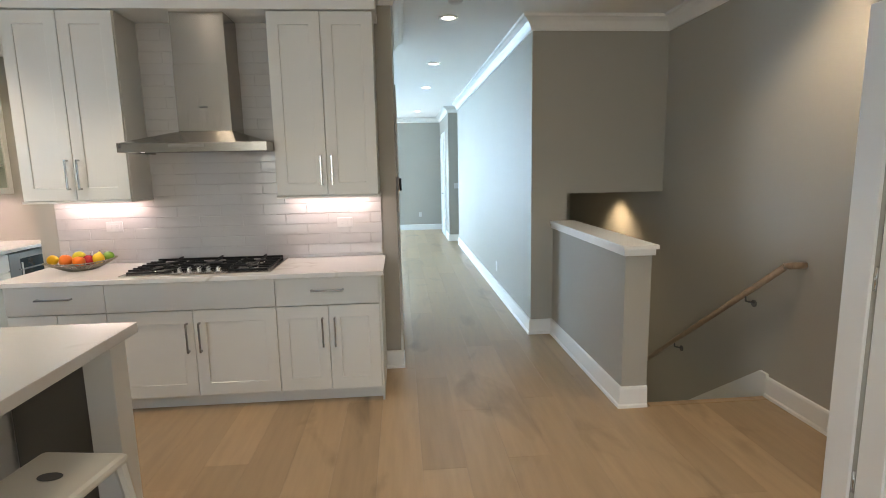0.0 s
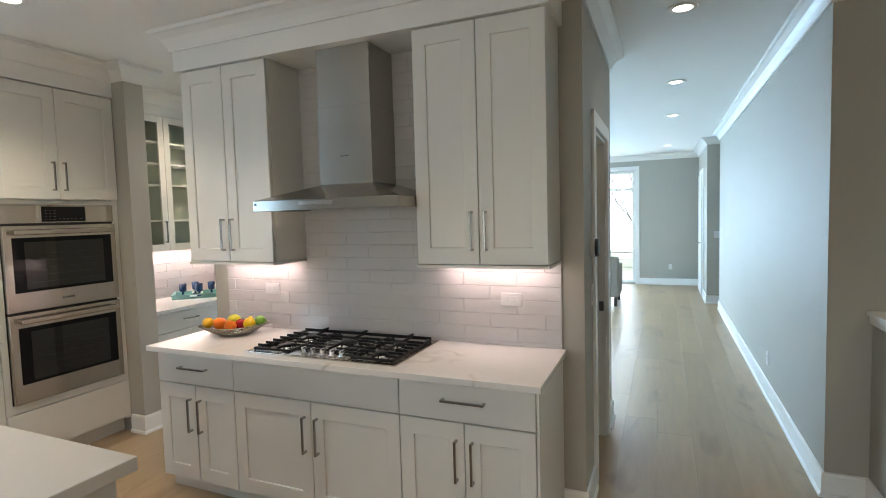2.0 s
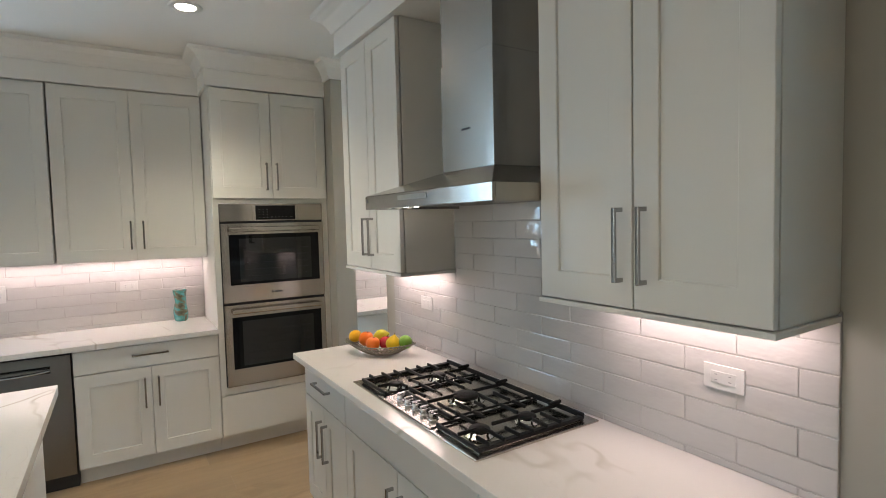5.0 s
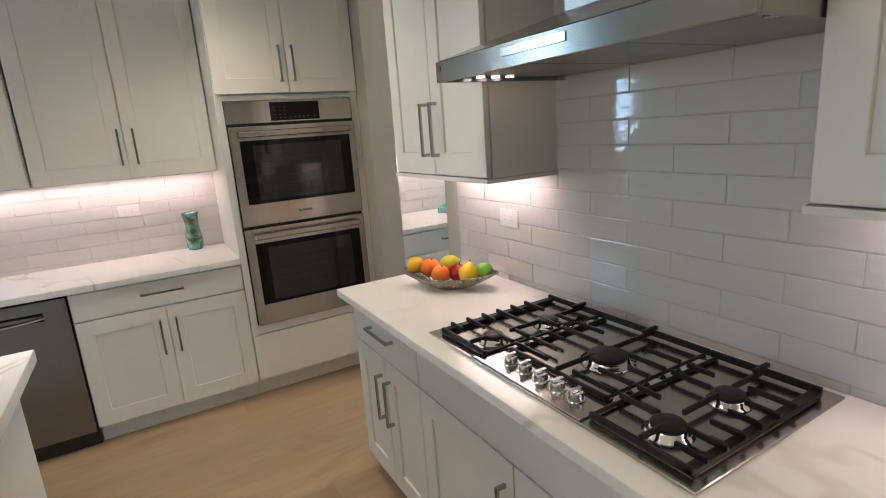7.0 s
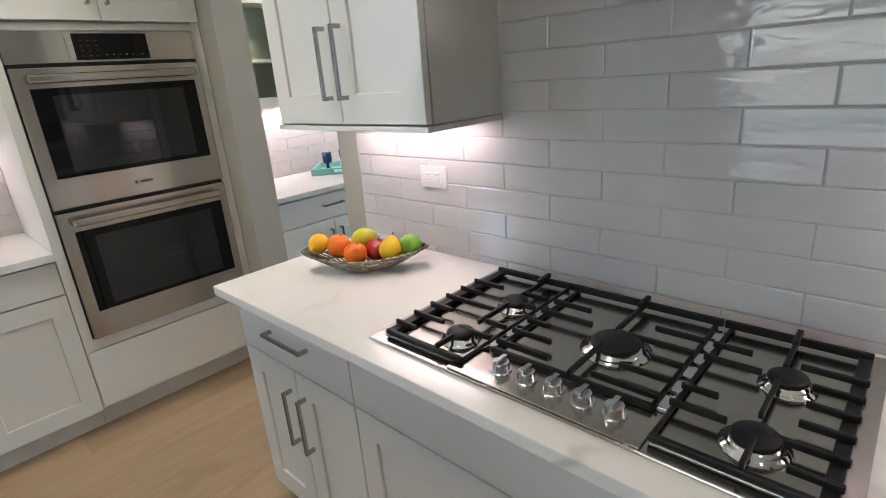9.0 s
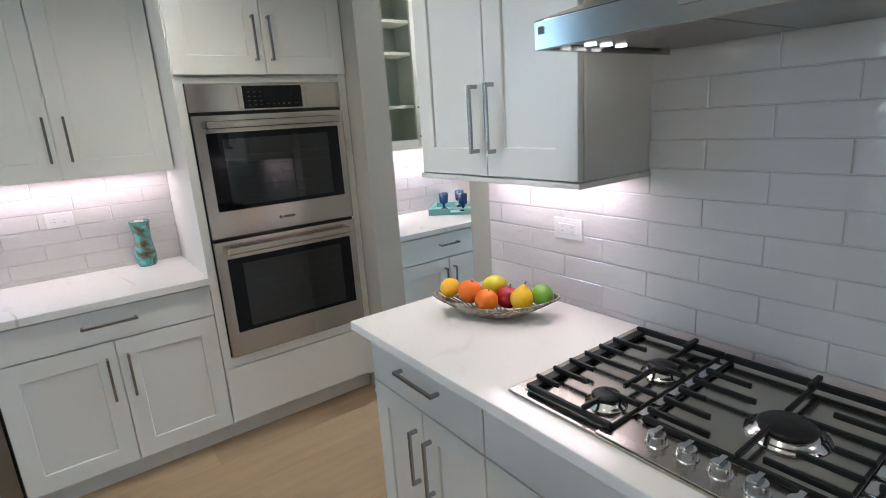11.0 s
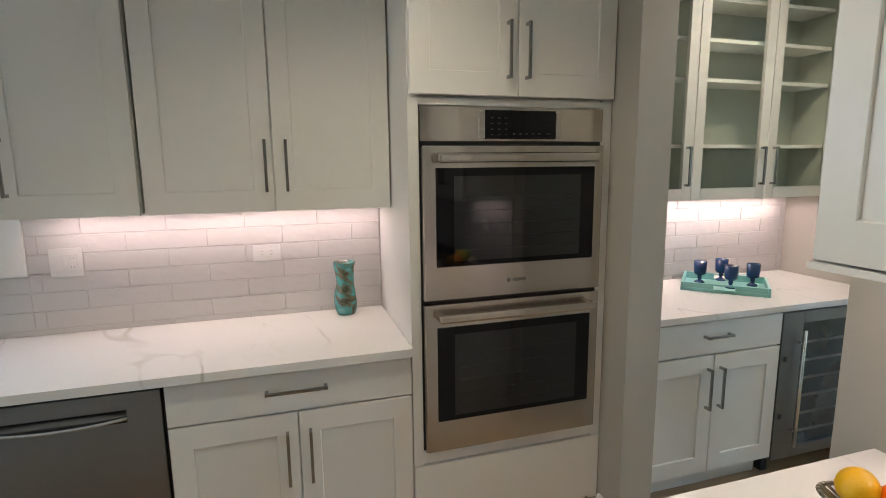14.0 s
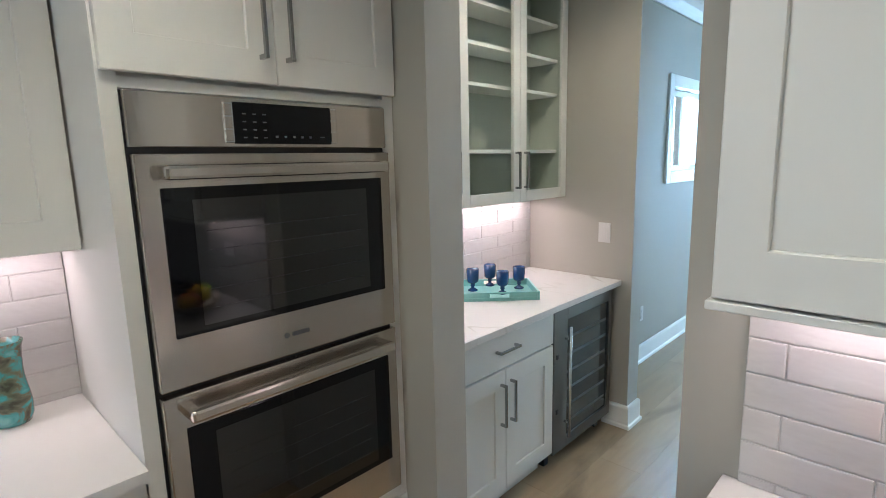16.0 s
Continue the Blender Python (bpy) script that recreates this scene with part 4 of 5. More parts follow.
part("basin", boxes((SK[0] - 0.01, SK[1] + 0.01, SK[2] - 0.01, SK[3] + 0.01, 0.675, 0.68), (SK[0] - 0.012, SK[0] - 0.001, SK[2] - 0.01, SK[3] + 0.01, 0.681, 0.883), (SK[1] + 0.001, SK[1] + 0.012, SK[2] - 0.01, SK[3] + 0.01, 0.681, 0.883), (SK[0], SK[1], SK[2] - 0.012, SK[2] - 0.001, 0.681, 0.883), (SK[0], SK[1], SK[3] + 0.001, SK[3] + 0.012, 0.681, 0.883)), M_SINK, sk)
bm = bmesh.new()
tube(bm, (-3.86, 0.94, 0.68), (-3.86, 0.94, 0.684), 0.045, n=24)
part("drain", bm, M_CHROME, sk)

fc = thing("kitchen_faucet", (-4.12, 1.01, CT), "chrome gooseneck faucet with a side lever", "faucet")
bm = bmesh.new()
tube(bm, (-4.12, 1.01, CT), (-4.12, 1.01, CT + 0.012), 0.03, n=20)
tube(bm, (-4.12, 1.01, CT + 0.012), (-4.12, 1.01, CT + 0.165), 0.025, 0.021, 20)
tube(bm, (-4.12, 1.01, CT + 0.16), (-4.12, 1.01, CT + 0.32), 0.013, n=16)
pts = [(-4.12 + 0.1 * (1 - math.cos(a)), 1.01, CT + 0.32 + 0.1 * math.sin(a)) for a in [math.pi * i / 12 for i in range(13)]]
for a, b in zip(pts, pts[1:]):
    tube(bm, a, b, 0.013, n=16)
tube(bm, pts[-1], (pts[-1][0], 1.01, CT + 0.22), 0.016, 0.018, 16)
part("spout", bm, M_CHROME, fc, smooth=True)
bm = bmesh.new()
tube(bm, (-4.12, 1.025, CT + 0.135), (-4.12, 1.065, CT + 0.137), 0.015, n=16)
tube(bm, (-4.12, 1.065, CT + 0.137), (-4.115, 1.12, CT + 0.142), 0.0075, 0.007, n=12)
bmesh.ops.create_uvsphere(bm, u_segments=12, v_segments=8, radius=0.012, matrix=Matrix.Translation((-4.114, 1.128, CT + 0.143)))
part("lever", bm, M_CHROME, fc, smooth=True)
bm = lathe([(0.022, 0), (0.022, 0.003), (0.019, 0.006), (0.004, 0.0065)], (-4.12, 1.22, CT), 24)
tagged(part("sink_hole_cover", bm, M_CHROME, None, "flat round chrome cover on the counter by the sink", True), category="cover")

FT = Face("x+", -3.577)
tall = thing("oven_cabinet", (-3.86, 3.42, 0), "tall white oven cabinet with two upper doors", "cabinet")
for nm, r in (("side_panel", (LW, -3.56, 3.005, 3.044, 0.115, 2.62)), ("side_panel", (LW, -3.56, 3.798, 3.84, 0.115, 2.62)), ("rail", (LW, -3.56, 3.044, 3.798, 0.425, 0.474)),
              ("rail", (LW, -3.56, 3.044, 3.798, 1.806, 1.83)), ("upper_box", (LW, -3.58, 3.044, 3.798, 1.83, 2.62)), ("lower_box", (LW, -3.58, 3.044, 3.798, 0.115, 0.425)), ("back_panel", (LW, -4.15, 3.044, 3.798, 0.474, 1.806))):
    part(nm, boxes(r), M_CAB, tall)
part("toe_kick", boxes((LW, -3.645, 3.005, 3.84, 0.0, 0.115)), M_CAB, tall)
drawer_front(Face("x+", -3.572), tall, 3.006, 3.839, 0.13, 0.418, False)
FTD = Face("x+", -3.558)
shaker_door(FTD, tall, 3.008, 3.422, 1.84, 2.612, 3.38, 2.0)
shaker_door(FTD, tall, 3.422, 3.837, 1.84, 2.612, 3.455, 2.0)


ov = thing("double_wall_oven", (-3.7, 3.42, 0.477), "stainless steel double wall oven with black glass doors", "oven")
OF = Face("x+", -3.56)
part("chassis", boxes((-4.14, -3.565, 3.046, 3.796, 0.478, 1.803)), M_BLACK, ov)
bm = bmesh.new()
OF.box(bm, 3.048, 3.794, 0, 0.014, 1.676, 1.802, 0.003)
cp = part("control_panel", bm, M_OVSTEEL, ov)
bm = bmesh.new()
OF.box(bm, 3.268, 3.606, 0.0142, 0.0165, 1.688, 1.788, 0.001)
part("panel_border", bm, M_CHROME, cp, "thin polished border")
bm = bmesh.new()
OF.box(bm, 3.293, 3.583, 0.0168, 0.019, 1.686, 1.79, 0.001)
part("display", bm, M_OVENGLASS, cp, "black touch display")
for u in (3.2695, 3.585):
    for k in range(3):
        bm = bmesh.new()
        OF.box(bm, u, u + 0.0195, 0.0166, 0.0185, 1.692 + k * 0.032, 1.720 + k * 0.032, 0.001)
        part("button", bm, M_OVSTEEL, cp, "square steel button")
bm = bmesh.new()
for r in range(4):
    for c in range(3):
        OF.box(bm, 3.315 + c * 0.028, 3.325 + c * 0.028, 0.0191, 0.0195, 1.70 + r * 0.02, 1.703 + r * 0.02)
for c in range(5):
    OF.box(bm, 3.405 + c * 0.026, 3.413 + c * 0.026, 0.0191, 0.0195, 1.702, 1.708)
OF.box(bm, 3.545, 3.56, 0.0191, 0.0195, 1.704, 1.707)
part("display_marks", bm, M_LEGEND, cp, "tiny pale touch symbols")


def oven_door(z0, z1, g0, g1, hz, badge):
    bm = bmesh.new()
    OF.box(bm, 3.05, 3.792, 0, 0.03, z0, z1, 0.004)
    d = part("oven_door", bm, M_OVSTEEL, ov)
    bm = bmesh.new()
    OF.box(bm, 3.098, 3.752, 0.0302, 0.0335, g0, g1, 0.001)
    part("door_glass", bm, M_OVENGLASS, d, "black door glass")
    bm = bmesh.new()
    OF.box(bm, 3.165, 3.69, 0.0337, 0.0345, g0 + 0.02, g1 - 0.03)
    part("door_window", bm, M_OVENIN, d, "dark window with racks behind")
    for k in range(5):
        z = g0 + 0.06 + k * (g1 - g0 - 0.12) / 5
        bm = bmesh.new()
        OF.box(bm, 3.19, 3.665, 0.0346, 0.0348, z, z + 0.0014)
        part("rack", bm, M_RACK, d, "faint oven rack")
    bm = bmesh.new()
    OF.box(bm, 3.095, 3.75, 0.062, 0.085, hz - 0.017, hz + 0.017, 0.009)
    for u in (3.11, 3.735):
        OF.box(bm, u - 0.014, u + 0.014, 0.029, 0.07, hz - 0.012, hz + 0.012, 0.003)
    part("handle", bm, M_OVSTEEL, d, "wide bar handle")
    if badge:
        bm = bmesh.new()
        OF.box(bm, 3.405, 3.46, 0.0302, 0.031, z0 + 0.055, z0 + 0.067)
        tube(bm, OF(3.388, 0.0302, z0 + 0.061), OF(3.388, 0.031, z0 + 0.061), 0.008, n=20)
        part("badge", bm, M_DARKPRINT, d, "small dark maker's mark")


oven_door(1.09, 1.662, 1.218, 1.582, 1.618, True)
oven_door(0.482, 1.075, 0.608, 0.985, 1.03, False)

FLU = Face("x+", -3.888)


def left_upper(u0, u1, cuts, label):
    t = thing("wall_cabinet", (-4.03, (u0 + u1) / 2, 1.42), label, "cabinet", "sink wall cabinets")
    part("body", boxes((LW, -3.891, u0 + 0.004, u1 - 0.004, 1.425, 2.611), bevel=0.002), M_CAB, t)
    for a, b, h in cuts:
        shaker_door(FLU, t, a, b, 1.42, 2.605, h, 1.597)
    part("light_strip", boxes((-4.03, -4.01, u0 + 0.1, u1 - 0.1, 1.4205, 1.4245)), M_STRIPLIT, t, "lit light strip")


left_upper(1.621, 2.074, ((1.621, 2.068, 1.668),), "white shaker wall cabinet with one door")
left_upper(2.074, 3.0, ((2.08, 2.54, 2.513), (2.54, 3.0, 2.59)), "white shaker wall cabinet with two doors")

# ---- island and stool ----
isl = thing("kitchen_island", (-1.85, 0.75, 0), "white kitchen island with an open seating side", "island")
part("body", boxes((-2.49, -1.62, -0.6, 2.10, 0.10, 0.892)), M_CAB, isl)
part("toe_kick", boxes((-2.47, -1.66, -0.55, 2.04, 0.0, 0.10)), M_CAB, isl)
part("back_panel", boxes((-1.619, -1.605, -0.499, 2.019, 0.02, 0.89)), M_CAB, isl)
part("end_panel", boxes((-1.62, -1.28, 2.06, 2.10, 0.0, 0.892), bevel=0.002), M_CAB, isl)
# thin sheet, darker than the white end panel it covers
part("inner_panel", boxes((-1.60, -1.28, 2.04, 2.0595, 0.0, 0.892)), M_TAUPE, isl, "thin knee space panel coloured dark taupe")
part("corner_post", boxes((-1.279, -1.165, 2.0, 2.115, 0.0, 0.892), bevel=0.003), M_CAB, isl, "square white corner post")
part("end_panel", boxes((-1.62, -1.165, -0.6, -0.5, 0.0, 0.892), bevel=0.002), M_CAB, isl)
tagged(part("island_countertop", boxes((-2.533, -1.132, -0.65, 2.164, 0.893, 0.938), bevel=0.003), M_QUARTZ, None, "thick white veined quartz island top"), category="countertop")

sl = thing("counter_stool", (-1.135, 1.54, 0), "cream painted metal counter stool with a slotted seat", "stool")
SX, SY, SZ = -1.135, 1.54, 0.61
bm = bmesh.new()
box(bm, SX - 0.16, SX + 0.16, SY - 0.16, SY + 0.16, SZ - 0.035, SZ, 0.02)
seat = part("seat", bm, M_STOOL, sl, smooth=False)
bm = bmesh.new()
tube(bm, (SX, SY, SZ + 0.0005), (SX, SY, SZ + 0.0015), 0.024, n=24)
for v in bm.verts:
    v.co.x = SX + (v.co.x - SX) * 1.7
part("hand_slot", bm, M_GAP, seat, "oval hand slot")
for sx in (-1, 1):
    for sy in (-1, 1):
        bm = bmesh.new()
        a, b = Vector((SX + sx * 0.135, SY + sy * 0.135, SZ - 0.03)), Vector((SX + sx * 0.19, SY + sy * 0.19, 0.0))
        tube(bm, a, b, 0.022, 0.014, 8)
        part("leg", bm, M_STOOL, sl)
for sx, sy in ((1, 0), (-1, 0), (0, 1), (0, -1)):
    bm = bmesh.new()
    if sx:
        box(bm, SX + sx * 0.168 - 0.004, SX + sx * 0.168 + 0.004, SY - 0.165, SY + 0.165, 0.23, 0.25)
    else:
        box(bm, SX - 0.165, SX + 0.165, SY + sy * 0.168 - 0.004, SY + sy * 0.168 + 0.004, 0.23, 0.25)
    part("stretcher", bm, M_STOOL, sl)

sl.rotation_euler = (0, 0, radians(-8))

# ---- pantry ----
FP = Face("x+", -3.572)


def pantry_base(u0, u1, label):
    t = thing("base_cabinet", (-3.87, (u0 + u1) / 2, 0), label, "cabinet", "pantry base cabinets")
    part("body", boxes((LW, -3.575, u0 + 0.001, u1 - 0.001, 0.115, 0.882)), M_CAB, t)
    part("toe_kick", boxes((LW, -3.64, u0 + 0.001, u1 - 0.001, 0, 0.115)), M_CAB, t)
    drawer_front(FP, t, u0, u1, 0.718, 0.872, True, 0.15)
    m = (u0 + u1) / 2
    shaker_door(FP, t, u0, m, 0.12, 0.708, m - 0.036, 0.55)
    shaker_door(FP, t, m, u1, 0.12, 0.708, m + 0.036, 0.55)


pantry_base(4.05, 4.842, "white shaker pantry base cabinet with one drawer and two doors")
tagged(part("filler_panel", boxes((LW, -3.575, 4.002, 4.049, 0, 0.882)), M_CAB, None, "white filler panel beside the pantry cabinet"), category="panel")
tagged(part("countertop", boxes((LW, -3.53, 4.002, 5.548, CT - 0.032, CT), bevel=0.0025), M_QUARTZ, None, "white veined quartz pantry countertop"), category="countertop")

wc = thing("wine_cooler", (-3.87, 5.18, 0), "built-in steel framed wine cooler with a dark glass door", "wine cooler")
part("body", boxes((LW, -3.60, 4.85, 5.49, 0.09, 0.872)), M_BLACK, wc)
part("foot", boxes((-3.66, -3.62, 4.87, 4.91, 0.0, 0.09)), M_BLACK, wc)
part("foot", boxes((-3.66, -3.62, 5.43, 5.47, 0.0, 0.09)), M_BLACK, wc)
wd = part("door", boxes((-3.598, -3.555, 4.852, 4.985, 0.095, 0.868), bevel=0.002), M_COOLER, wc)
for r in ((5.452, 5.488, 0.095, 0.868), (4.9852, 5.4518, 0.095, 0.155), (4.9852, 5.4518, 0.808, 0.868)):
    part("door_rail", boxes((-3.598, -3.555, *r), bevel=0.002), M_COOLER, wd)
for z in (0.32, 0.62):
    part("lock", boxes((-3.5548, -3.548, 4.873, 4.893, z, z + 0.025), bevel=0.002), M_BLACK, wd)
part("door_glass", boxes((-3.59, -3.565, 4.985, 5.452, 0.155, 0.808)), M_WINEGLASS, wd, "dark tinted glass")
for k in range(6):
    part("shelf_front", boxes((-3.5648, -3.5642, 5.0, 5.43, 0.22 + k * 0.095, 0.235 + k * 0.095)), M_DARKPRINT, wd, "faint shelf front")
bm = bmesh.new()
tube(bm, (-3.525, 4.962, 0.17), (-3.525, 4.962, 0.78), 0.009, n=14)
for z in (0.25, 0.71):
    tube(bm, (-3.525, 4.962, z), (-3.556, 4.962, z), 0.006, n=10)
part("handle", bm, M_CHROME, wd, "long tubular handle", True)

FPU = Face("x+", -3.93)


def glass_upper(u0, u1, cuts, label):
    t = thing("glass_cabinet", (-4.06, (u0 + u1) / 2, 1.395), label, "cabinet", "pantry wall cabinets")
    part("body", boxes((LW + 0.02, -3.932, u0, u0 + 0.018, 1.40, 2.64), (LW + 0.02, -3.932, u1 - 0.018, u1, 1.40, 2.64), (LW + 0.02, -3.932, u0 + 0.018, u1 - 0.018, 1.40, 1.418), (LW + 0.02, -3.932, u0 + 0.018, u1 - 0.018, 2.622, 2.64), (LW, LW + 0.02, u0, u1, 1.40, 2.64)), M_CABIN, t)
    for z in (1.676, 2.01, 2.207, 2.406):
        part("shelf", boxes((LW + 0.021, -3.97, u0 + 0.019, u1 - 0.019, z - 0.009, z + 0.009)), M_TRIM, t)
    for a, b, h in cuts:
        bm = bmesh.new()
        r = 0.06
        FPU.box(bm, a + 0.002, a + r, 0, 0.02, 1.398, 2.638, 0.002)
        FPU.box(bm, b - r, b - 0.002, 0, 0.02, 1.398, 2.638, 0.002)
        FPU.box(bm, a + r, b - r, 0, 0.02, 1.398, 1.398 + r, 0.002)
        FPU.box(bm, a + r, b - r, 0, 0.02, 2.638 - r, 2.638, 0.002)
        d = part("door", bm, M_CAB, t)
        bm = bmesh.new()
        FPU.box(bm, a + r - 0.005, b - r + 0.005, 0.007, 0.011, 1.398 + r - 0.005, 2.638 - r + 0.005)
        g = part("pane", bm, M_CABGLASS, d, "clear glass pane")
        g.visible_shadow = False
        pull(FPU, d, h, 1.572)


glass_upper(4.575, 5.545, ((4.575, 5.06, 5.02), (5.06, 5.545, 5.10)), "white pantry cabinet with two glass doors and shelves")
glass_upper(4.09, 4.575, ((4.09, 4.575, 4.535),), "white pantry cabinet with one glass door and shelves")
tagged(part("light_strip", boxes((-4.06, -4.04, 4.3, 5.4, 1.394, 1.3985)), M_STRIPLIT, None, "lit light strip under the pantry cabinets"), category="light strip")
tagged(part("filler_panel", boxes((LW, -3.95, 4.002, 4.088, 1.40, 2.64)), M_CAB, None, "white filler panel beside the pantry wall cabinets"), category="panel")

# ---- small things ----
bm = lathe([(0.034, 0), (0.043, 0.003), (0.049, 0.025), (0.052, 0.06), (0.050, 0.09), (0.044, 0.12), (0.040, 0.145), (0.040, 0.165), (0.043, 0.195), (0.047, 0.225), (0.051, 0.241), (0.051, 0.244), (0.047, 0.243), (0.038, 0.205), (0.034, 0.16), (0.03, 0.1)], (-4.09, 2.82, CT), 36, True)
for v in bm.verts:
    v.co += Vector((math.sin(v.co.z * 60), math.cos(v.co.z * 47), 0)) * 0.0015
tagged(part("vase", bm, M_VASE, None, "marbled teal and green ceramic vase on the counter", True), category="vase")

BA = radians(36.6)
BC = Vector((-2.2, 3.627, CT))
bm = bmesh.new()
NU, NV = 40, 5
rows = []
for j in range(NV):
    k = 0.35 + 0.65 * j / (NV - 1)
    row = []
    for i in range(NU):
        a = 2 * math.pi * i / NU + (0.5 * (j % 2)) * 2 * math.pi / NU
        cx, cy = math.cos(a), math.sin(a)
        h = 0.004 + 0.054 * ((k - 0.35) / 0.65) ** 1.3 + 0.014 * (k - 0.35) / 0.65 * cx * cx
        x, y = 0.213 * k * cx, 0.108 * k * cy * (1 - 0.25 * cx * cx)
        row.append(bm.verts.new((BC.x + x * math.cos(BA) - y * math.sin(BA), BC.y + x * math.sin(BA) + y * math.cos(BA), BC.z + h)))
    rows.append(row)
for a, b in zip(rows, rows[1:]):
    for i in range(NU):
        bm.faces.new((a[i], a[(i + 1) % NU], b[(i + 1) % NU], b[i]))
bm.faces.new(rows[0])
bowl = thing("fruit_bowl", BC, "long woven silver wire fruit bowl", "bowl")
wb = part("basket", bm, M_BOWL, bowl)
wm = wb.modifiers.new("wire", "WIREFRAME")
wm.thickness = 0.0075
bm = bmesh.new()
rim = []
for i in range(48):
    a = 2 * math.pi * i / 48
    x, y = 0.215 * math.cos(a), 0.110 * math.sin(a) * (1 - 0.25 * math.cos(a) ** 2)
    rim.append((BC.x + x * math.cos(BA) - y * math.sin(BA), BC.y + x * math.sin(BA) + y * math.cos(BA), BC.z + 0.058 + 0.014 * math.cos(a) ** 2))
for a, b in zip(rim, rim[1:] + rim[:1]):
    tube(bm, a, b, 0.0042, n=8)
part("rim", bm, M_BOWL, bowl, smooth=True)


def fruit(name, along, across, up, r, material, label, squash=(1, 1, 1), tip=0.0, turn=0.0, stem=False):
    """A fruit in the bowl; along and across follow the bowl's length and width."""
    c = BC + Vector((along * math.cos(BA) - across * math.sin(BA), along * math.sin(BA) + across * math.cos(BA), up))
    bm = bmesh.new()
    bmesh.ops.create_uvsphere(bm, u_segments=24, v_segments=16, radius=1.0)
    for v in bm.verts:
        z = v.co.z
        if tip:
            v.co.x *= 1 - tip * max(0, z) ** 2
            v.co.y *= 1 - tip * max(0, z) ** 2
            if abs(z) > 0.85:
                v.co.z *= 1 + 0.6 * (abs(z) - 0.85)
        else:
            v.co.z -= 0.12 * math.exp(-8 * (v.co.x ** 2 + v.co.y ** 2)) * (1 if z > 0 else -1)
        v.co *= 1 + 0.02 * noise.noise(v.co * 2 + Vector((along * 30, 0, 0)))
    m = Matrix.Translation(c) @ Matrix.Rotation(BA + turn, 4, "Z") @ Matrix.Rotation(radians(80) if tip and not stem else radians(12), 4, "Y") @ Matrix.Diagonal((r * squash[0], r * squash[1], r * squash[2], 1))
    bmesh.ops.transform(bm, matrix=m, verts=bm.verts)
    o = thing(name, c - Vector((0, 0, r)), label, "fruit", "fruit in the bowl")
    part("flesh", bm, material, o, smooth=True)
    bm = bmesh.new()
    top = m @ Vector((0, 0, 1.02 if tip else 0.9))
    tube(bm, top, m @ Vector((0.06, 0, 1.3 if stem else 1.06 if tip else 0.93)), 0.0022 if stem else 0.004, n=8)
    part("stem", bm, M_STEM, o, "small brown stem")


fruit("lemon", -0.158, 0.012, 0.090, 0.034, M_LEMON, "ripe yellow lemon in the wire bowl", (1, 1, 1.2), 0.25, 1.3)
fruit("orange", -0.088, 0.012, 0.078, 0.042, M_ORANGE, "bright round orange in the wire bowl")
fruit("orange", -0.020, -0.038, 0.066, 0.039, M_ORANGE, "bright orange at the bowl's front edge")
fruit("lemon", -0.008, 0.042, 0.094, 0.035, M_PALE, "yellow green lemon in the wire bowl", (1, 1, 1.22), 0.25, 0.5)
fruit("apple", 0.044, 0.000, 0.066, 0.040, M_APPLE, "dark red apple in the wire bowl", (1, 1, 0.95), 0, 0, True)
fruit("pear", 0.096, -0.022, 0.074, 0.039, M_PEARY, "yellow pear standing in the wire bowl", (1, 1, 1.15), 0.5, 0, True)
fruit("lime", 0.160, 0.0, 0.078, 0.037, M_LIME, "glossy green lime in the wire bowl", (1, 1, 1.1), 0.15, 2.0)

TC, TA = Vector((-3.915, 4.843, CT)), radians(45)
tr = thing("serving_tray", TC, "pale teal wooden serving tray on the pantry counter", "tray")


def tray_part(name, *rows, label=""):
    bm = bmesh.new()
    for r in rows:
        box(bm, *r, bevel=0.0015)
    bmesh.ops.transform(bm, matrix=Matrix.Translation(TC), verts=bm.verts)
    return part(name, bm, M_TEAL, tr, label)


tray_part("tray_base", (-0.195, 0.195, -0.145, 0.145, 0.0005, 0.010))
tray_part("tray_side", (-0.207, -0.195, -0.157, 0.157, 0.0005, 0.046))
tray_part("tray_side", (0.195, 0.207, -0.157, 0.157, 0.0005, 0.046))
for y0, y1 in ((-0.157, -0.1455), (0.1455, 0.157)):
    tray_part("tray_side", (-0.1945, 0.1945, y0, y1, 0.0005, 0.018), (-0.1945, -0.05, y0, y1, 0.0182, 0.046), (0.05, 0.1945, y0, y1, 0.0182, 0.046), (-0.0498, 0.0498, y0, y1, 0.037, 0.046), label="side with a hand slot")
tr.rotation_euler = (0, 0, TA)


def goblet(at):
    t = thing("goblet", at, "deep blue glass goblet on the tray", "goblet", "blue goblets")
    part("foot", lathe([(0.027, 0), (0.028, 0.004), (0.020, 0.009), (0.009, 0.016), (0.008, 0.022), (0.014, 0.027), (0.010, 0.033), (0.013, 0.040), (0.004, 0.0405)], at, 28), M_BLUEGLASS, t, smooth=True)
    part("cup", lathe([(0.008, 0.041), (0.024, 0.044), (0.0315, 0.053), (0.0325, 0.065), (0.0345, 0.122), (0.032, 0.122), (0.030, 0.065), (0.022, 0.05), (0.004, 0.048)], at, 28), M_BLUEGLASS, t, smooth=True)
    return t


gz = CT + 0.0105
g0 = goblet((-4.03, 4.785, gz))
for x, y in ((-4.03, 4.935), (-3.865, 4.835), (-3.865, 4.985)):
    copy_thing(g0, Matrix.Translation((x, y, gz)))

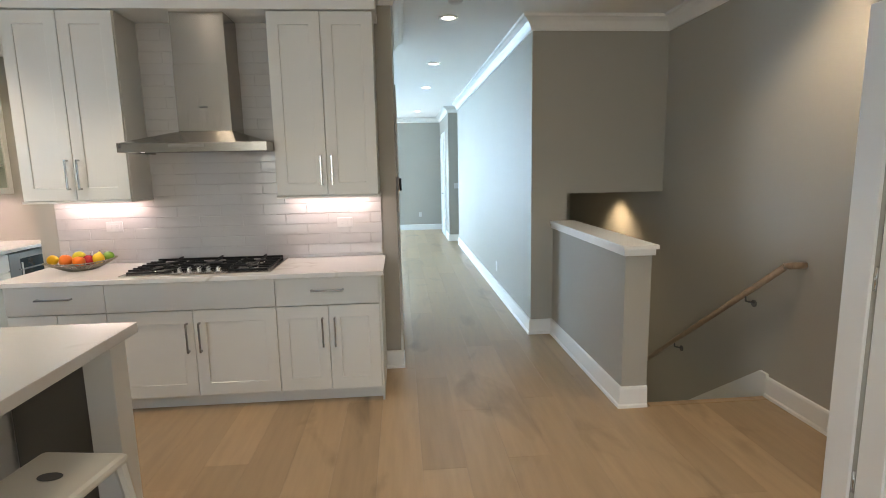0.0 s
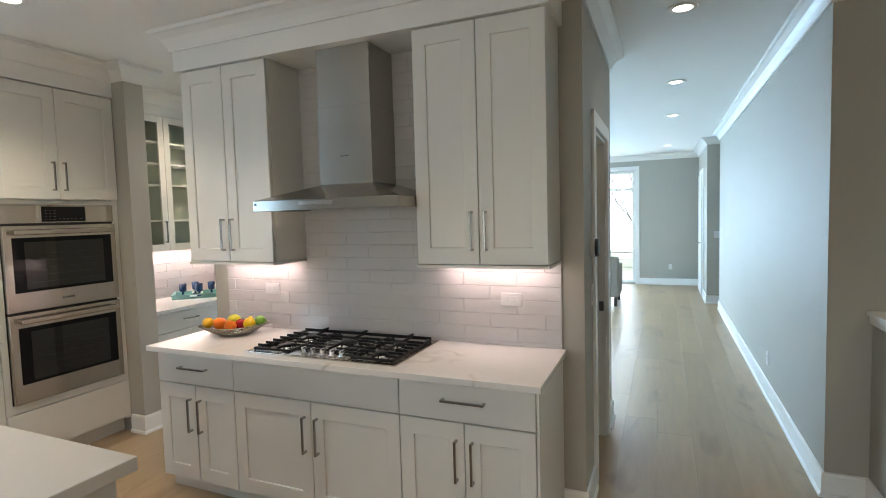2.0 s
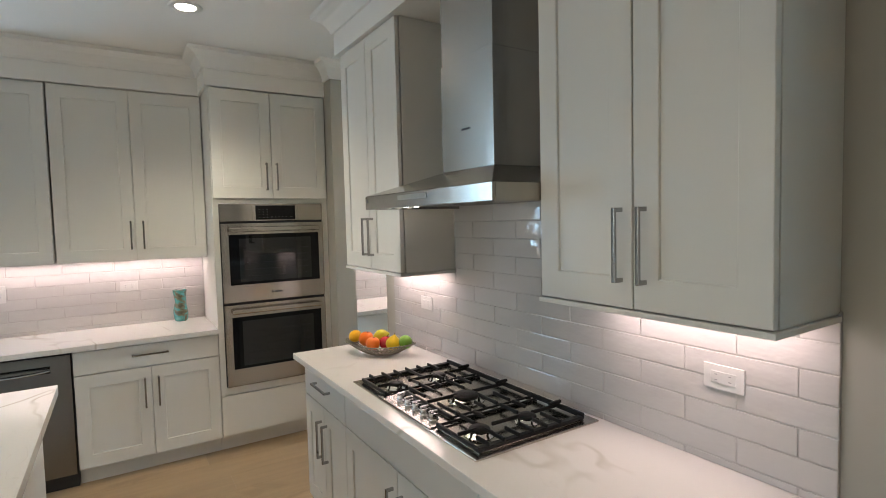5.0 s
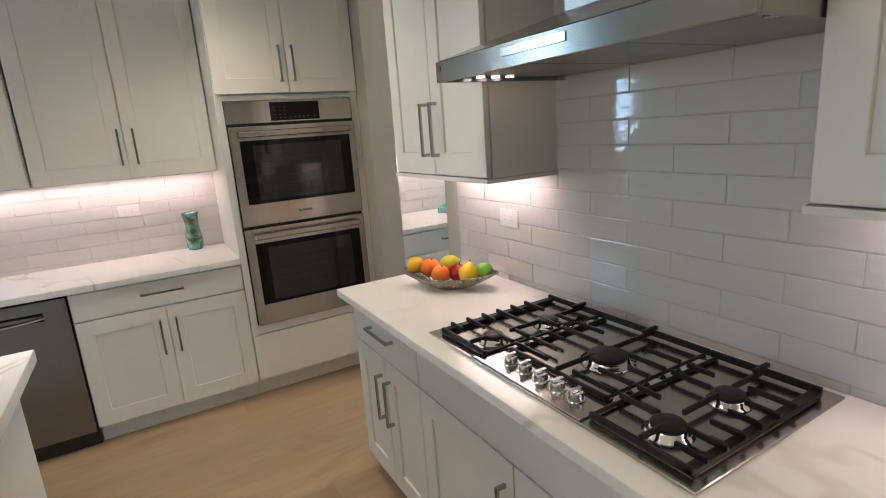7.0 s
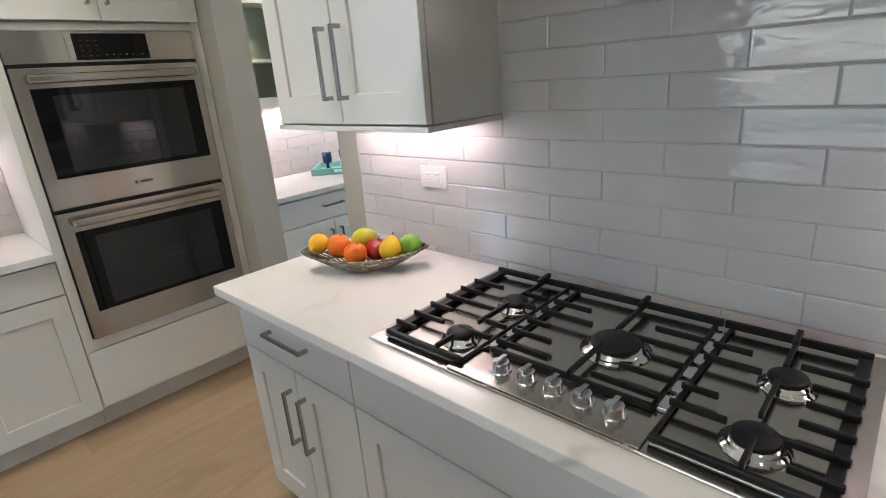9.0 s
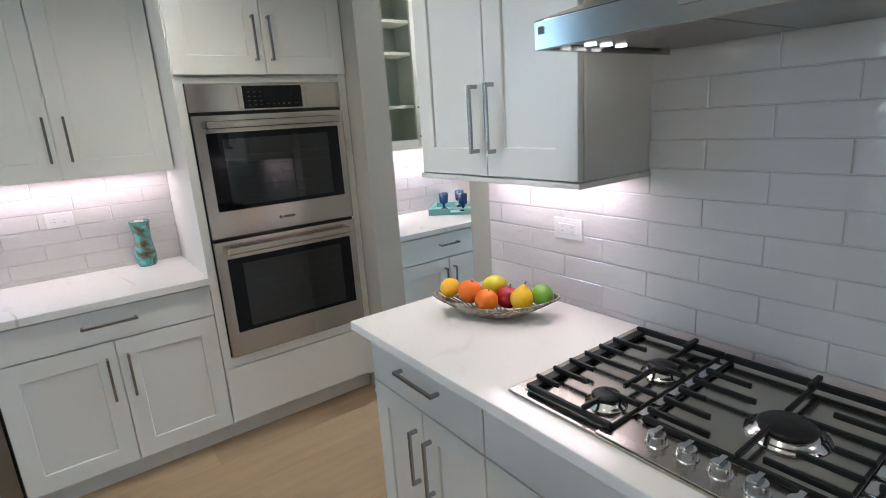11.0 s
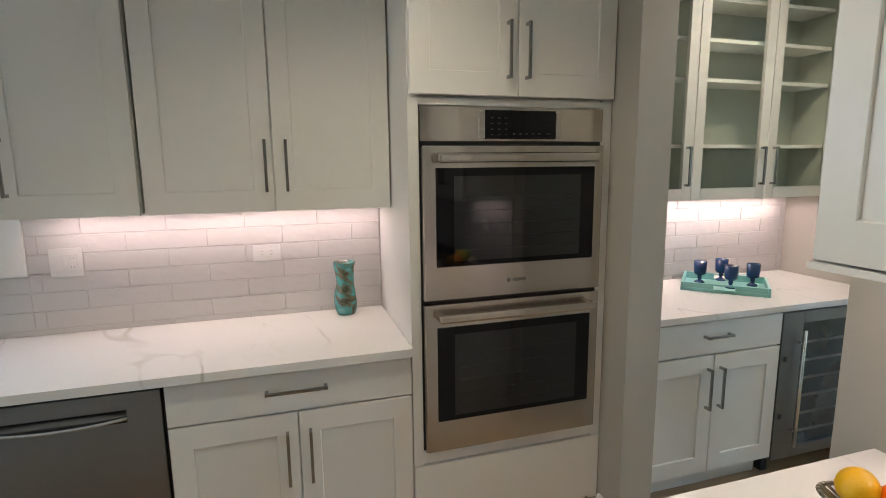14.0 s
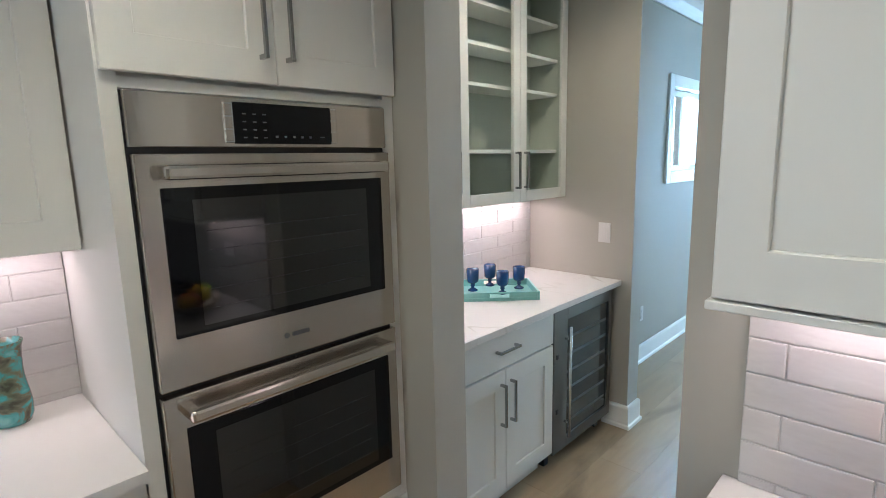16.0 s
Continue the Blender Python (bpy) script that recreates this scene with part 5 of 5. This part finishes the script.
# ---- far room: armchair ----
ac = thing("armchair", (-0.85, 10.75, 0), "grey beige upholstered armchair with low back on black legs", "armchair")
AX0, AX1, AY0, AY1 = -1.25, -0.34, 10.38, 11.2
part("seat", boxes((AX0 + 0.12, AX1 - 0.13, AY0 + 0.10, AY1 - 0.02, 0.22, 0.46), bevel=0.04), M_CHAIR, ac)
part("backrest", boxes((AX0, AX1, AY0, AY0 + 0.14, 0.16, 0.86), bevel=0.03), M_CHAIR, ac)
for x0, x1 in ((AX0, AX0 + 0.11), (AX1 - 0.11, AX1)):
    part("armrest", boxes((x0, x1, AY0 + 0.141, AY1, 0.16, 0.70), bevel=0.025), M_CHAIR, ac)
part("seat_cushion", boxes((AX0 + 0.125, AX1 - 0.125, AY0 + 0.15, AY1 + 0.01, 0.462, 0.55), bevel=0.03), M_CHAIR, ac)
for x in (AX0 + 0.06, AX1 - 0.06):
    for y in (AY0 + 0.06, AY1 - 0.06):
        part("leg", boxes((x - 0.025, x + 0.025, y - 0.025, y + 0.025, 0.0, 0.16), bevel=0.004), M_CHAIRLEG, ac, "black wooden leg")

# ---- outside ----
setting("ground", boxes((-400, 400, -400, 400, -2.9, -2.7)), M_GRASS, "mown lawn reaching to the horizon", "ground")
setting("deck", boxes((-4.0, 3.0, 13.62, 16.2, -0.2, -0.02)), M_DECK, "weathered wooden deck outside the patio door", "deck")
setting("backdrop", boxes((-70, 70, 62.0, 62.2, -2.7, 30)), M_HAZE, "bright hazy sky beyond the garden", "backdrop")
rl = thing("deck_railing", (-0.5, 16.1, -0.02), "dark metal deck railing", "railing")
for x in (-3.9, -2.1, -0.3, 1.5, 2.9):
    part("post", boxes((x - 0.03, x + 0.03, 16.05, 16.11, -0.02, 1.02)), M_DARKPRINT, rl)
for z in (0.1, 0.3, 0.5, 0.7, 0.85, 1.0):
    part("rail", boxes((-3.87, 2.87, 16.07, 16.09, z - 0.008, z + 0.008)), M_DARKPRINT, rl)

NX = -9.4
nb = thing("neighbour_house", (NX, 1.5, -2.7), "pale yellow brick house next door", "house")
part("wall", pierced("x", NX - 0.5, NX - 0.02, -12, 14, -2.7, 7, [(-0.60, 0.15, 1.62, 2.25)]), M_MORTAR, nb)
nwn = part("window", boxes((NX - 0.2, NX - 0.1, -0.60, -0.57, 1.62, 2.25), (NX - 0.2, NX - 0.1, 0.10, 0.15, 1.62, 2.25), (NX - 0.2, NX - 0.1, -0.57, 0.10, 1.62, 1.67), (NX - 0.2, NX - 0.1, -0.57, 0.10, 2.20, 2.25)), M_TRIM, nb)
for gy in (-0.568, -0.402, -0.236, -0.070):
    for gz in (1.671, 1.848, 2.025):
        part("glass_block", boxes((NX - 0.17, NX - 0.11, gy, gy + 0.161, gz, gz + 0.172), bevel=0.01), M_BLOCK, nwn)
part("sill", boxes((NX - 0.2, NX + 0.05, -0.66, 0.21, 1.55, 1.619)), M_TRIM, nb)
part("roof", boxes((NX - 1.0, NX + 0.3, -12.4, 14.4, 7.0, 7.2)), M_BARK, nb)


def tree(at, h, seed):
    rnd = random.Random(seed)
    t = thing("tree", at, "spring tree with sparse reddish leaves", "tree", "garden trees")
    bm = bmesh.new()
    tips = []

    def grow(p, d, length, r, level):
        q = p + d * length
        tube(bm, p, q, r, r * 0.65, 6 if level else 8)
        if level >= 3:
            tips.append(q)
            return
        for _ in range(4 if level else 6):
            nd = (d + Vector((rnd.uniform(-1, 1), rnd.uniform(-1, 1), rnd.uniform(-0.2, 0.9))) * 0.8).normalized()
            grow(p + d * length * rnd.uniform(0.55, 1.0), nd, length * rnd.uniform(0.5, 0.75), r * 0.5, level + 1)

    grow(Vector(at), Vector((0, 0, 1)), h * 0.4, h * 0.013, 0)
    part("trunk", bm, M_BARK, t)
    vs, fs = [], []
    for c in tips:
        for _ in range(26):
            o = c - Vector(at) + Vector((rnd.gauss(0, 1), rnd.gauss(0, 1), rnd.gauss(0, 1))) * h * 0.05
            a = Vector((rnd.gauss(0, 1), rnd.gauss(0, 1), rnd.gauss(0, 1))).normalized() * 0.09
            b = a.orthogonal().normalized() * 0.06
            k = len(vs)
            vs += [o - a, o + b, o + a, o - b]
            fs.append((k, k + 1, k + 2, k + 3))
    me = bpy.data.meshes.new("crown")
    me.from_pydata(vs, [], fs)
    me.materials.append(M_LEAF)
    o = new("crown", me)
    o.parent = t


for i, (x, y, h) in enumerate(((-5, 34, 9), (0.5, 38, 10), (-9, 42, 11), (-1.8, 46, 12))):
    tree((x, y, -2.7), h, i + 3)

# ---- bricks of the house next door ----
bm_b = bpy.data.meshes.new("brick")
_b = bmesh.new()
box(_b, -0.01, 0.012, -0.144, 0.144, -0.0305, 0.0305)
_b.to_mesh(bm_b)
_b.free()
bm_b.materials.append(M_BRICK)
vs, fs = [], []
near = 0
for k in range(66):
    z = -0.2 + 0.068 * k
    for j in range(26):
        y = -4.8 + 0.292 * j + (0.146 if k % 2 else 0)
        y0, y1 = y - 0.144, y + 0.144
        if 1.585 < z < 2.28:
            if y < -0.225:
                y1 = min(y1, -0.604)
            else:
                y0 = max(y0, 0.154)
            if y1 - y0 < 0.03:
                continue
        if near < 300 and y1 - y0 > 0.28 and 1.0 < z < 3.4 and -2.0 < y < 0.2:
            near += 1
            o = new("brick", bm_b)
            o.parent = nb
            o.location = Vector((NX - 0.02, y, z)) - Vector((NX, 1.5, -2.7))
        else:
            n = len(vs)
            for dx in (-0.01, 0.012):
                for py in (y0, y1):
                    for dz in (-0.0305, 0.0305):
                        vs.append((dx - 0.02, py - 1.5, z + dz + 2.7))
            fs += [(n, n + 1, n + 3, n + 2), (n + 4, n + 6, n + 7, n + 5), (n, n + 4, n + 5, n + 1), (n + 2, n + 3, n + 7, n + 6), (n + 1, n + 5, n + 7, n + 3), (n, n + 2, n + 6, n + 4)]
me = bpy.data.meshes.new("bricks_far")
me.from_pydata(vs, [], fs)
me.materials.append(M_BRICK)
o = new("bricks_far", me)
o.parent = nb
tagged(o, kind="stuff")

# ---- wall tiles ----
TL, TH, J = 0.3135, 0.0778, 0.0024
_tiles = {}


def tile_mesh(w, h):
    key = (round(w, 3), round(h, 3))
    if key not in _tiles:
        b = bmesh.new()
        box(b, -w / 2, w / 2, -0.010, 0, -h / 2, h / 2)
        es = [e for e in b.edges if all(v.co.y < -0.005 for v in e.verts)]
        bmesh.ops.bevel(b, geom=es, offset=0.0032, segments=2, affect="EDGES", profile=0.6)
        me = bpy.data.meshes.new("tile")
        b.to_mesh(me)
        b.free()
        me.materials.append(M_TILE)
        _tiles[key] = me
    return _tiles[key]


def tiled(name, way, plane, u0, u1, areas, start, label):
    """Running-bond tiles on a wall: areas are (u0, u1, z0, z1)."""
    f = Face(way, plane)
    bm = bmesh.new()
    for a0, a1, c0, c1 in areas:
        f.box(bm, a0, a1, 0.0, 0.0082, c0, c1)
    root = part(name, bm, M_GROUT, None, label)
    tagged(root, category="tiled wall", kind="structure")
    off = place(root)
    rng = random.Random(5)
    for a0, a1, c0, c1 in areas:
        for k in range(-1, 24):
            z0, z1 = max(c0, 0.939 + TH * k + J / 2), min(c1, 0.939 + TH * (k + 1) - J / 2)
            if z1 - z0 < 0.008:
                continue
            n = math.floor((a0 - start) / TL) - 1
            while True:
                b = start + n * TL + (0 if k % 2 else TL / 2)
                n += 1
                if b > a1:
                    break
                p0, p1 = max(a0, b + J / 2), min(a1, b + TL - J / 2)
                if p1 - p0 < 0.008:
                    continue
                o = new("tile", tile_mesh(p1 - p0, z1 - z0))
                o.parent = root
                o.location = Vector(f((p0 + p1) / 2, 0.0005 + rng.uniform(0, 0.0009), (z0 + z1) / 2)) - off
                if way == "x+":
                    o.rotation_euler = (rng.gauss(0, 0.003), 0, radians(90) + rng.gauss(0, 0.0025))
                else:
                    o.rotation_euler = (rng.gauss(0, 0.004), 0, rng.gauss(0, 0.003))


tiled("backsplash_range", "y-", RW, -2.49, -0.137, [(-2.49, -0.137, CT, 0.939 + 6 * TH), (-1.80, -0.83, 0.939 + 6 * TH, 2.611)], -1.165, "glossy white subway tile backsplash behind the cooktop")
tiled("backsplash_sink", "x+", LW, -0.5, 3.003, [(1.571, 3.003, CT, 1.424), (-0.5, 1.571, CT, 1.164)], 0.83, "glossy white subway tile backsplash by the sink")
tiled("backsplash_pantry", "x+", LW, 4.0, 5.549, [(4.002, 5.549, CT, 1.399)], 4.1, "glossy white subway tile backsplash in the pantry")

# ---- oak planks ----
PW = 0.235
_planks = {}


def plank_mesh(length, w):
    key = (round(length, 2), round(w, 3))
    if key not in _planks:
        b = bmesh.new()
        box(b, -w / 2 + 0.0002, w / 2 - 0.0002, -length / 2 + 0.0002, length / 2 - 0.0002, -0.017, 0)
        es = [e for e in b.edges if all(v.co.z > -0.005 for v in e.verts)]
        bmesh.ops.bevel(b, geom=es, offset=0.0008, segments=1, affect="EDGES")
        me = bpy.data.meshes.new("plank")
        b.to_mesh(me)
        b.free()
        me.materials.append(M_OAK)
        _planks[key] = me
    return _planks[key]


rng = random.Random(11)
off = place(floor)
vs, fs = [], []
count = 0
x = -4.38
while x < 2.55:
    y = -4.6 - rng.uniform(0, 1.6)
    w = PW
    while y < 13.55:
        ln = rng.choice((1.2, 1.5, 1.8, 2.1))
        a, b = max(y, -4.6), min(y + ln, 13.55)
        xc = x + w / 2
        x1 = x + w
        y += ln
        if xc > 1.5:
            b = min(b, 2.984)
        if b - a < 0.05:
            continue
        if count < 300 and -1.3 < xc < 1.6 and b > 1.0 and a < 13 or count < 300 and -3.7 < xc < -2.4 and 1.5 < b and a < 6.5:
            count += 1
            o = new("plank", plank_mesh(b - a, x1 - x))
            o.parent = floor
            o.location = Vector(((x + x1) / 2, (a + b) / 2, 0)) - off
        else:
            n = len(vs)
            for px in (x + 0.0005, x1 - 0.0005):
                for py in (a + 0.0005, b - 0.0005):
                    for pz in (-0.017, 0.0):
                        vs.append((px - off.x, py - off.y, pz - off.z))
            fs += [(n, n + 1, n + 3, n + 2), (n + 4, n + 6, n + 7, n + 5), (n, n + 4, n + 5, n + 1), (n + 2, n + 3, n + 7, n + 6), (n + 1, n + 5, n + 7, n + 3), (n, n + 2, n + 6, n + 4)]
    x += w
me = bpy.data.meshes.new("planks_far")
me.from_pydata(vs, [], fs)
me.materials.append(M_OAK)
o = new("planks_far", me)
o.parent = floor
tagged(o, kind="stuff")
